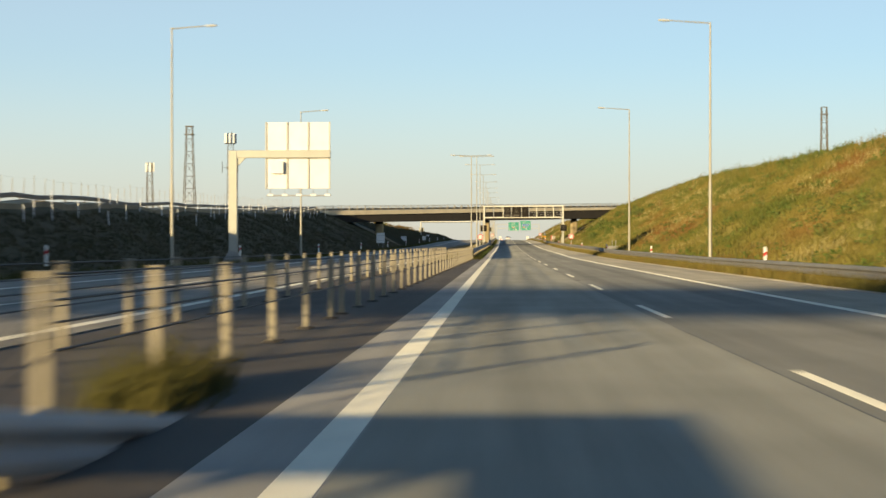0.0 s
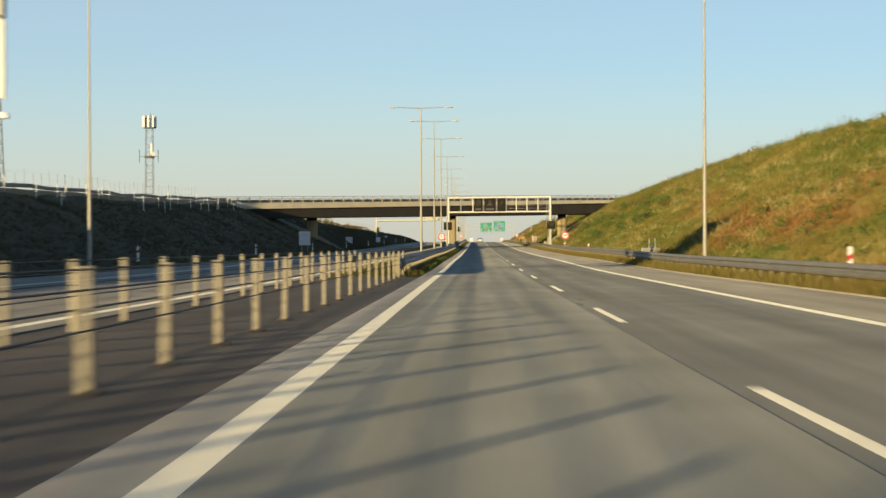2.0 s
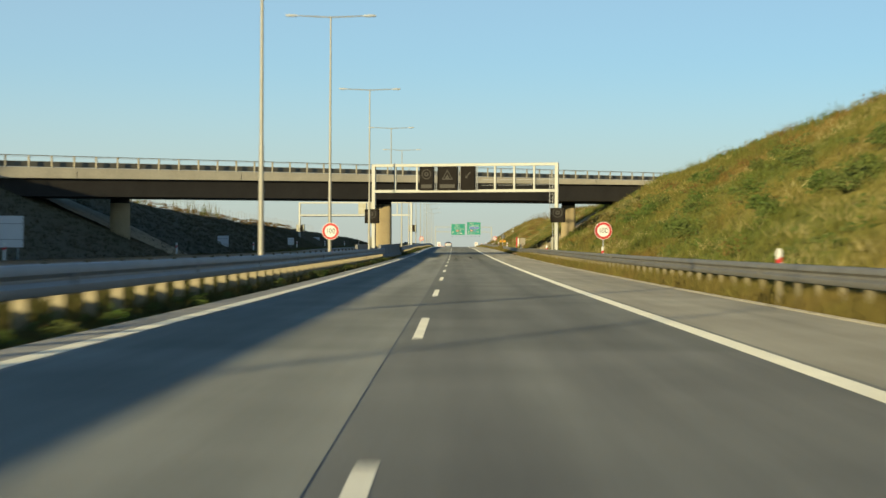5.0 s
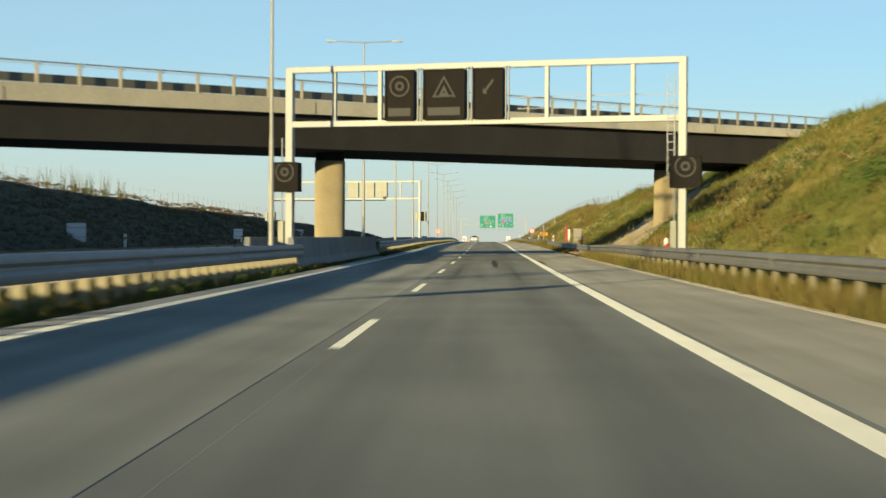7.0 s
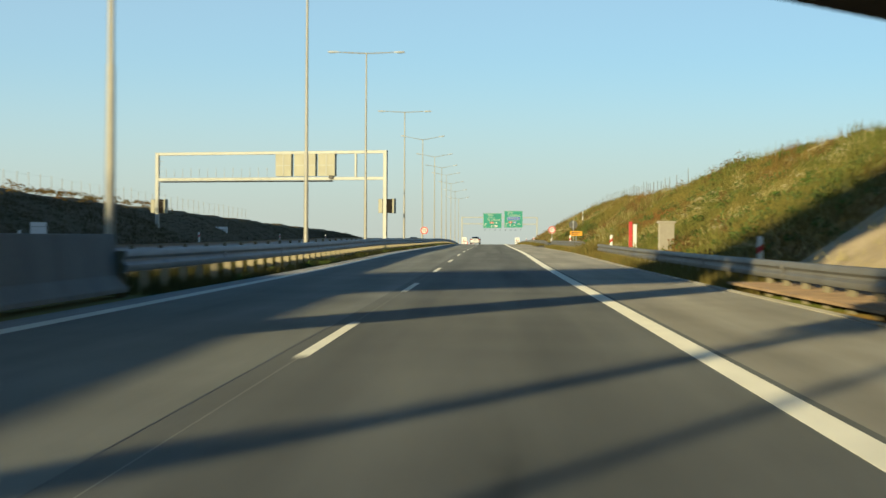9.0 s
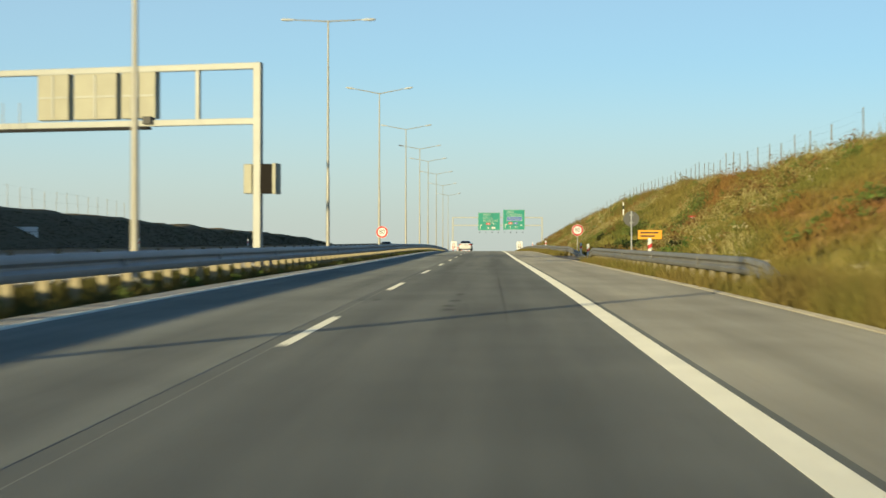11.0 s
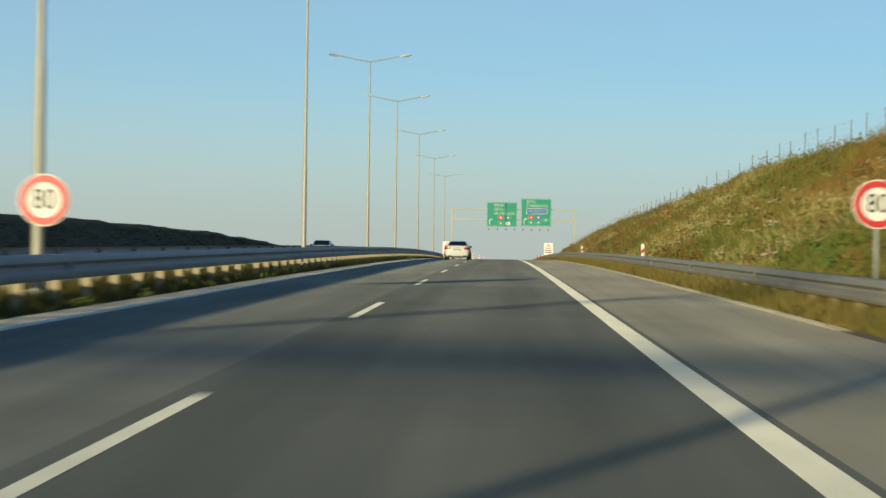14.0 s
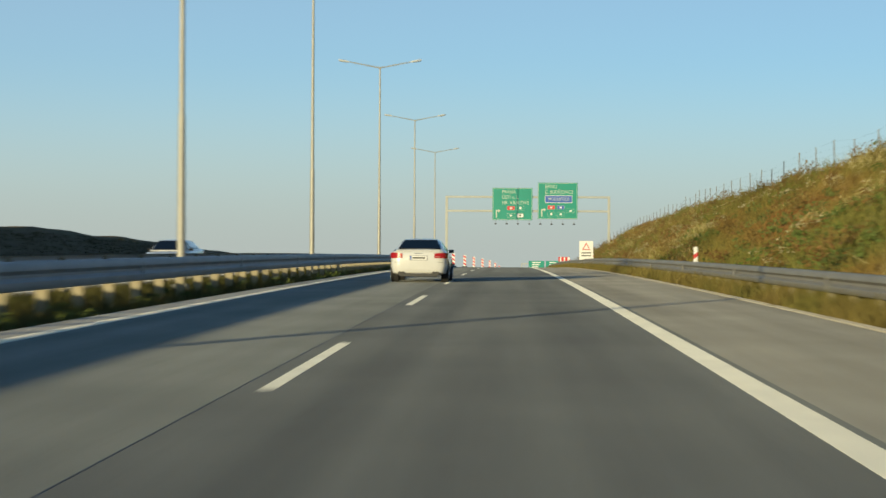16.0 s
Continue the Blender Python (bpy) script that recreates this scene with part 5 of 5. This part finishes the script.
    part("boot_lip", Mesh().box(-0.72, 0.72, 0.01, 0.10, 1.03, 1.06), CAR_WHITE, shell, bevel=0.008)
    part("emblem", Mesh().box(-0.13, 0.13, -0.034, 0.0, 0.94, 0.965), CHROME, shell)
    part("roof_fin", Mesh().loft([[(-0.02, 1.5, 1.42), (0.02, 1.5, 1.42), (0.005, 1.62, 1.50), (-0.005, 1.62, 1.50)], [(-0.02, 1.72, 1.43), (0.02, 1.72, 1.43), (0.005, 1.66, 1.50), (-0.005, 1.66, 1.50)]]), CAR_WHITE, shell)
    return root


car = sedan(2.55, 626.3, "glossy white saloon car with dark tinted rear window on the road")
car.scale = (0.92, 1.0, 0.92)
car = sedan(-8.9, 649.0, "glossy white saloon car coming down the opposite carriageway")
car.scale = (0.92, 1.0, 0.95)
car.rotation_euler.z = math.pi


VERGE_BLADE = material("verge_blades", (0.155, 0.142, 0.04), 0.85, 0, 0.3, 0.3, 0.0, 1.0, (0.185, 0.14, 0.048), fine=0.8, spec=0.1, island=0.3)
MEDIAN_BLADE = material("median_blades", (0.075, 0.078, 0.026), 0.85, 0, 0.3, 0.3, 0.0, 1.0, (0.12, 0.105, 0.036), fine=0.8, spec=0.1, island=0.3)
# blades of the left bank, toned down to carry the shade they grow in
BANK_BLADE_SHADE = material("bank_blades_shaded", (0.086, 0.082, 0.046), 0.85, 0, 0.15, 0.2, 0.0, 1.0, (0.10, 0.084, 0.05), fine=0.6, spec=0.1, island=0.12)


# ---------------------------------------------------------------- grass, weeds and shrubs
rng = np.random.default_rng(5)


def blades(name, label, pts, height, spread, per, width, mat, lean=0.35):
    """Tufts of single tapered blades: one mesh; pts is n x 3, height one value for each tuft."""
    pts, height = np.repeat(np.asarray(pts), per, 0), np.repeat(np.asarray(height), per)
    n = len(pts)
    base = pts + np.c_[rng.normal(0, spread, (n, 2)), np.zeros(n)]
    a = rng.uniform(0, 2 * np.pi, n)
    h = height * rng.uniform(0.6, 1.15, n)
    side = np.c_[np.cos(a), np.sin(a), np.zeros(n)] * (width * rng.uniform(0.6, 1.3, n))[:, None]
    tip = base + np.c_[rng.normal(0, lean, (n, 2)) * h[:, None], h]
    v = np.stack([base - side, base + side, tip], 1).reshape(-1, 3)
    me = bpy.data.meshes.new(name)
    me.vertices.add(3 * n)
    me.vertices.foreach_set("co", v.ravel())
    me.loops.add(3 * n)
    me.loops.foreach_set("vertex_index", np.arange(3 * n))
    me.polygons.add(n)
    me.polygons.foreach_set("loop_start", np.arange(n) * 3)
    me.update()
    me.materials.append(mat)
    return tagged(new(name, me), label, "grass", kind="stuff")


def leaves(name, label, centres, radius, per, size, mat, flat=0.8):
    """Uneven clumps of small leaf-shaped faces."""
    c, r = np.repeat(np.asarray(centres), per, 0), np.repeat(np.asarray(radius), per)
    n = len(c)
    d = rng.normal(0, 1, (n, 3))
    d /= np.linalg.norm(d, axis=1)[:, None]
    d[:, 2] = np.abs(d[:, 2]) * flat
    p = c + d * (r * rng.uniform(0.35, 1.1, n))[:, None]
    u = rng.normal(0, 1, (n, 3))
    u /= np.linalg.norm(u, axis=1)[:, None]
    w = np.cross(u, rng.normal(0, 1, (n, 3)))
    w /= np.linalg.norm(w, axis=1)[:, None]
    s = (size * rng.uniform(0.6, 1.4, n))[:, None]
    v = np.stack([p - u * s, p + w * s * 0.5, p + u * s, p - w * s * 0.5], 1).reshape(-1, 3)
    me = bpy.data.meshes.new(name)
    me.vertices.add(4 * n)
    me.vertices.foreach_set("co", v.ravel())
    me.loops.add(4 * n)
    me.loops.foreach_set("vertex_index", np.arange(4 * n))
    me.polygons.add(n)
    me.polygons.foreach_set("loop_start", np.arange(n) * 4)
    me.update()
    me.materials.append(mat)
    return tagged(new(name, me), label, "plants", kind="stuff")


def patch(x, y, s):
    return noise.noise(Vector((x / s, y / s, 7.7)))


def scatter(n, y0, y1, fx, cut=-0.5, scale=6.0):
    out = []
    for y, u in zip(rng.uniform(y0, y1, n), rng.uniform(0, 1, n)):
        x = fx(y, u)
        if patch(x, y, scale) > cut:
            out.append((x, y, ground_z(x, y)))
    return np.array(out)


def on_right(y, u):
    return TOE_R + 0.2 + u * (RUN_R * lerp(H_RIGHT, y) + 2.5)


def on_left(y, u):
    return TOE_L - 0.2 - u * (2 * lerp(H_LEFT, y) - 0.9)


def clear_paving(p):
    """Leaves the paved slope under the overpass bare."""
    return p[~((p[:, 1] > 358.5 + 2.5 * (p[:, 0] - 13.0)) & (p[:, 1] < 384.0))]


p = clear_paving(scatter(62000, 40, 800, on_right, -0.8))
blades("slope_grass", "green and straw-coloured grass on the sunny slope", p, rng.uniform(0.22, 0.5, len(p)), 0.2, 8, 0.024, BLADE, 0.5)
p = clear_paving(scatter(5200, 40, 800, on_right, 0.12, 4.0))
leaves("slope_weeds", "low leafy weeds on the sunny slope", p + (0, 0, 0.15), rng.uniform(0.25, 0.6, len(p)), 34, 0.085, LEAF)
p = np.array([crest_right(y, rng.uniform(-3.0, 1.5)) for y in rng.uniform(40, 800, 2600)])
blades("crest_weeds", "tall dry weeds along the top of the slope", p, rng.uniform(0.5, 1.1, len(p)), 0.2, 9, 0.025, BLADE, 0.25)
p = np.vstack([scatter(6500, 470, 800, on_right, 0.1, 9.0), scatter(5200, 40, 470, on_right, 0.15, 7.0)])
blades("slope_flowers", "pale straw-coloured flowering grass on the slope", p, rng.uniform(0.3, 0.55, len(p)), 0.4, 18, 0.014, FLOWER, 0.7)
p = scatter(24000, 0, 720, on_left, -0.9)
blades("bank_grass", "olive grass on the left bank, shade painted into its dark colour", p, rng.uniform(0.12, 0.34, len(p)) * np.where(p[:, 1] > 480, 0.4, 1.0), 0.18, 7, 0.03, BANK_BLADE_SHADE)
p = np.array([crest_left(y, rng.uniform(-1.5, 3.0)) for y in np.r_[rng.uniform(330, 500, 330)]])
leaves("bank_weeds", "tall brown weeds along the top of the dark bank", p + (0, 0, 0.3), rng.uniform(0.2, 0.5, len(p)), 24, 0.08, RUST_LEAF, 0.8)
p = np.array([crest_left(y, rng.uniform(-1, 4)) for y in rng.uniform(372, 425, 15)])
blades("tall_weeds", "tall dry thistles on the bank", p, rng.uniform(1.6, 2.6, len(p)), 0.18, 14, 0.03, BLADE, 0.16)


def verge(n, x0, x1, y0, y1, h0, h1, name, label):
    y = rng.uniform(y0, y1, n)
    x = rng.uniform(x0, x1, n)
    pts = np.array([(a + cx(b), b, zr(b) - 0.12) for a, b in zip(x, y)])
    keep = np.array([patch(a, b, 2.5) > -0.55 for a, b in zip(x, y)])
    pts = pts[keep]
    blades(name, label, pts, rng.uniform(h0, h1, len(pts)), 0.09, 8, 0.017, VERGE_BLADE if x0 > 0 else MEDIAN_BLADE)


verge(20000, 10.6, 12.9, 0, 361, 0.34, 0.58, "verge_grass", "dry grass under the shoulder guardrail")
verge(7000, 10.6, 12.9, 375, 496, 0.3, 0.5, "verge_grass", "dry grass under the shoulder guardrail")
verge(500, 10.7, 11.7, 429, 440, 0.6, 0.9, "verge_grass", "tall brown grass in a gap of the guardrail")
verge(15000, 10.6, 12.9, 530, 800, 0.34, 0.56, "verge_grass", "dry grass under the shoulder guardrail")
verge(9000, -4.6, -0.95, 143, 335, 0.12, 0.3, "median_grass", "uneven grass on the median under the guardrails")
verge(17000, -4.6, -0.95, 372, 745, 0.12, 0.32, "median_grass", "uneven grass on the median under the guardrails")
verge(110, -2.0, -1.3, 14.2, 16.8, 0.3, 0.65, "median_grass", "tuft of grass at the end of the median rail")
verge(240, -4.5, -1.9, 3, 13, 0.1, 0.3, "median_grass", "short grass behind the low end of the median rail")
verge(5000, -18.9, -16.5, 0, 700, 0.2, 0.45, "verge_grass", "grass at the foot of the dark bank")
p = np.vstack([scatter(1500, 560, 800, on_right, 0.1, 7.0), scatter(250, 384, 480, on_right, 0.2, 7.0)])
leaves("slope_umbels", "pale flowering umbels on the slope", p + (0, 0, 0.3), rng.uniform(0.2, 0.55, len(p)), 22, 0.045, UMBEL, 0.5)
p = clear_paving(np.vstack([scatter(900, 545, 800, on_right, -0.1, 5.0), scatter(260, 230, 480, on_right, 0.1, 6.0), scatter(260, 480, 535, on_right, -0.3, 6.0)]))
leaves("rust_weeds", "rust-brown dock and sorrel clumps on the slope", p + (0, 0, 0.2), rng.uniform(0.3, 0.85, len(p)), 70, 0.07, RUST_LEAF, 1.1)
p = np.array([crest_right(y, rng.uniform(-2.0, 0.4)) for y in np.r_[rng.uniform(395, 480, 26), rng.uniform(545, 780, 110)]])
leaves("rust_weeds", "tall brown weeds along the top of the slope", p + (0, 0, 0.15), rng.uniform(0.3, 0.65, len(p)), 110, 0.055, RUST_LEAF, 1.0)
# dark shrubs by the slip road and leafy plants under the median rail
p = [(rng.uniform(15.4, 17.2), rng.uniform(515, 540)) for _ in range(34)] + [(17.2 + 0.35 * k, 526 - 0.8 * k + rng.uniform(-2, 2)) for k in range(9)] + [(rng.uniform(15, 26), rng.uniform(250, 320)) for _ in range(26)]
leaves("shrubs", "dark green shrubs on the slope", [(x, y, ground_z(x, y) + 0.2) for x, y in p], rng.uniform(0.5, 1.15, len(p)), 420, 0.09, LEAF, 1.0)
p = [crest_right(y, rng.uniform(-0.8, 0.6)) for y in np.r_[rng.uniform(95, 340, 90), rng.uniform(440, 560, 3)]]
leaves("shrubs", "small dark bushes along the top of the slope", [q for q in p], rng.uniform(0.3, 0.75, len(p)), 200, 0.07, LEAF, 1.0)
p = [(rng.uniform(-2.6, -1.0), rng.choice((rng.uniform(149, 330), rng.uniform(380, 740)))) for _ in range(420)]
leaves("median_weeds", "leafy weeds between the rail posts", [(x, y, zr(y) - 0.05) for x, y in p], rng.uniform(0.1, 0.22, len(p)), 60, 0.04, LEAF, 1.1)


# ---------------------------------------------------------------- stains and repairs on the asphalt
def stain_material(name, strength):
    m = material(name, (0.022, 0.021, 0.02), 0.8, 0, 0.2, 6.0)
    n, l = m.node_tree.nodes, m.node_tree.links
    co, sep = n.new("ShaderNodeTexCoord"), n.new("ShaderNodeSeparateXYZ")
    l.new(co.outputs["Generated"], sep.inputs[0])
    flat = n.new("ShaderNodeCombineXYZ")
    l.new(sep.outputs[0], flat.inputs[0])
    l.new(sep.outputs[1], flat.inputs[1])
    flat.inputs[2].default_value = 0.5
    d = n.new("ShaderNodeVectorMath")
    d.operation = "DISTANCE"
    d.inputs[1].default_value = (0.5, 0.5, 0.5)
    l.new(flat.outputs[0], d.inputs[0])
    t = n.new("ShaderNodeTexNoise")
    t.inputs["Scale"].default_value, t.inputs["Detail"].default_value = 5.0, 4
    l.new(co.outputs["Object"], t.inputs["Vector"])
    add = n.new("ShaderNodeMath")
    add.operation = "MULTIPLY_ADD"
    add.inputs[1].default_value = 0.5
    l.new(t.outputs["Fac"], add.inputs[0])
    l.new(d.outputs["Value"], add.inputs[2])
    fade = n.new("ShaderNodeMapRange")
    fade.interpolation_type = "SMOOTHSTEP"
    fade.inputs["From Min"].default_value, fade.inputs["From Max"].default_value = 0.3, 0.66
    fade.inputs["To Min"].default_value, fade.inputs["To Max"].default_value = strength, 0.0
    l.new(add.outputs[0], fade.inputs["Value"])
    l.new(fade.outputs[0], n["Principled BSDF"].inputs["Alpha"])
    return m


STAIN, STREAK, SKID = stain_material("oil_stain", 0.34), stain_material("tyre_streak", 0.2), stain_material("skid_mark", 0.85)


def stain(x, y, half_x, half_y, label="dark oil stain on the asphalt", mat=STAIN):
    """A thin film on the road with an uneven soft edge."""
    n = max(2, round(half_y * 2))
    vs = []
    for j in range(n + 1):
        v = y - half_y + 2 * half_y * j / n
        vs += [(s * half_x, v - y, zr(v) + 0.0012 - zr(y)) for s in (-1, 1)]
    me = bpy.data.meshes.new("road_stain")
    me.from_pydata(vs, [], [(2 * j, 2 * j + 1, 2 * j + 3, 2 * j + 2) for j in range(n)])
    me.materials.append(mat)
    o = new("road_stain", me)
    o.location = (x, y, zr(y))
    tagged(o, label, "stain", kind="structure")


for x, y, a, b in ((3.47, 492.7, 0.16, 0.8), (3.5, 312.0, 0.16, 1.0), (3.72, 312.4, 0.12, 0.8), (3.5, 438.4, 0.14, 0.45), (3.74, 438.6, 0.16, 0.5), (5.11, 438.3, 0.2, 0.8),
                   (5.06, 436.1, 0.2, 0.7), (5.08, 434.7, 0.22, 0.7), (5.15, 441.6, 0.15, 0.9), (3.6, 113.4, 0.2, 0.8), (3.4, 110.4, 0.12, 1.2), (3.52, 60.0, 0.15, 1.4)):
    stain(x, y, a, b)
for x, y, a, b in ((4.17, 322, 0.2, 24), (6.0, 320, 0.2, 20), (5.94, 446, 0.06, 26)):
    stain(x, y, a, b, "dark tyre streak along the slow lane", STREAK)
for x, y, a, b in ((5.45, 337.3, 0.22, 15), (7.6, 341.0, 0.13, 9)):
    stain(x, y, a, b, "black skid mark on the asphalt", SKID)
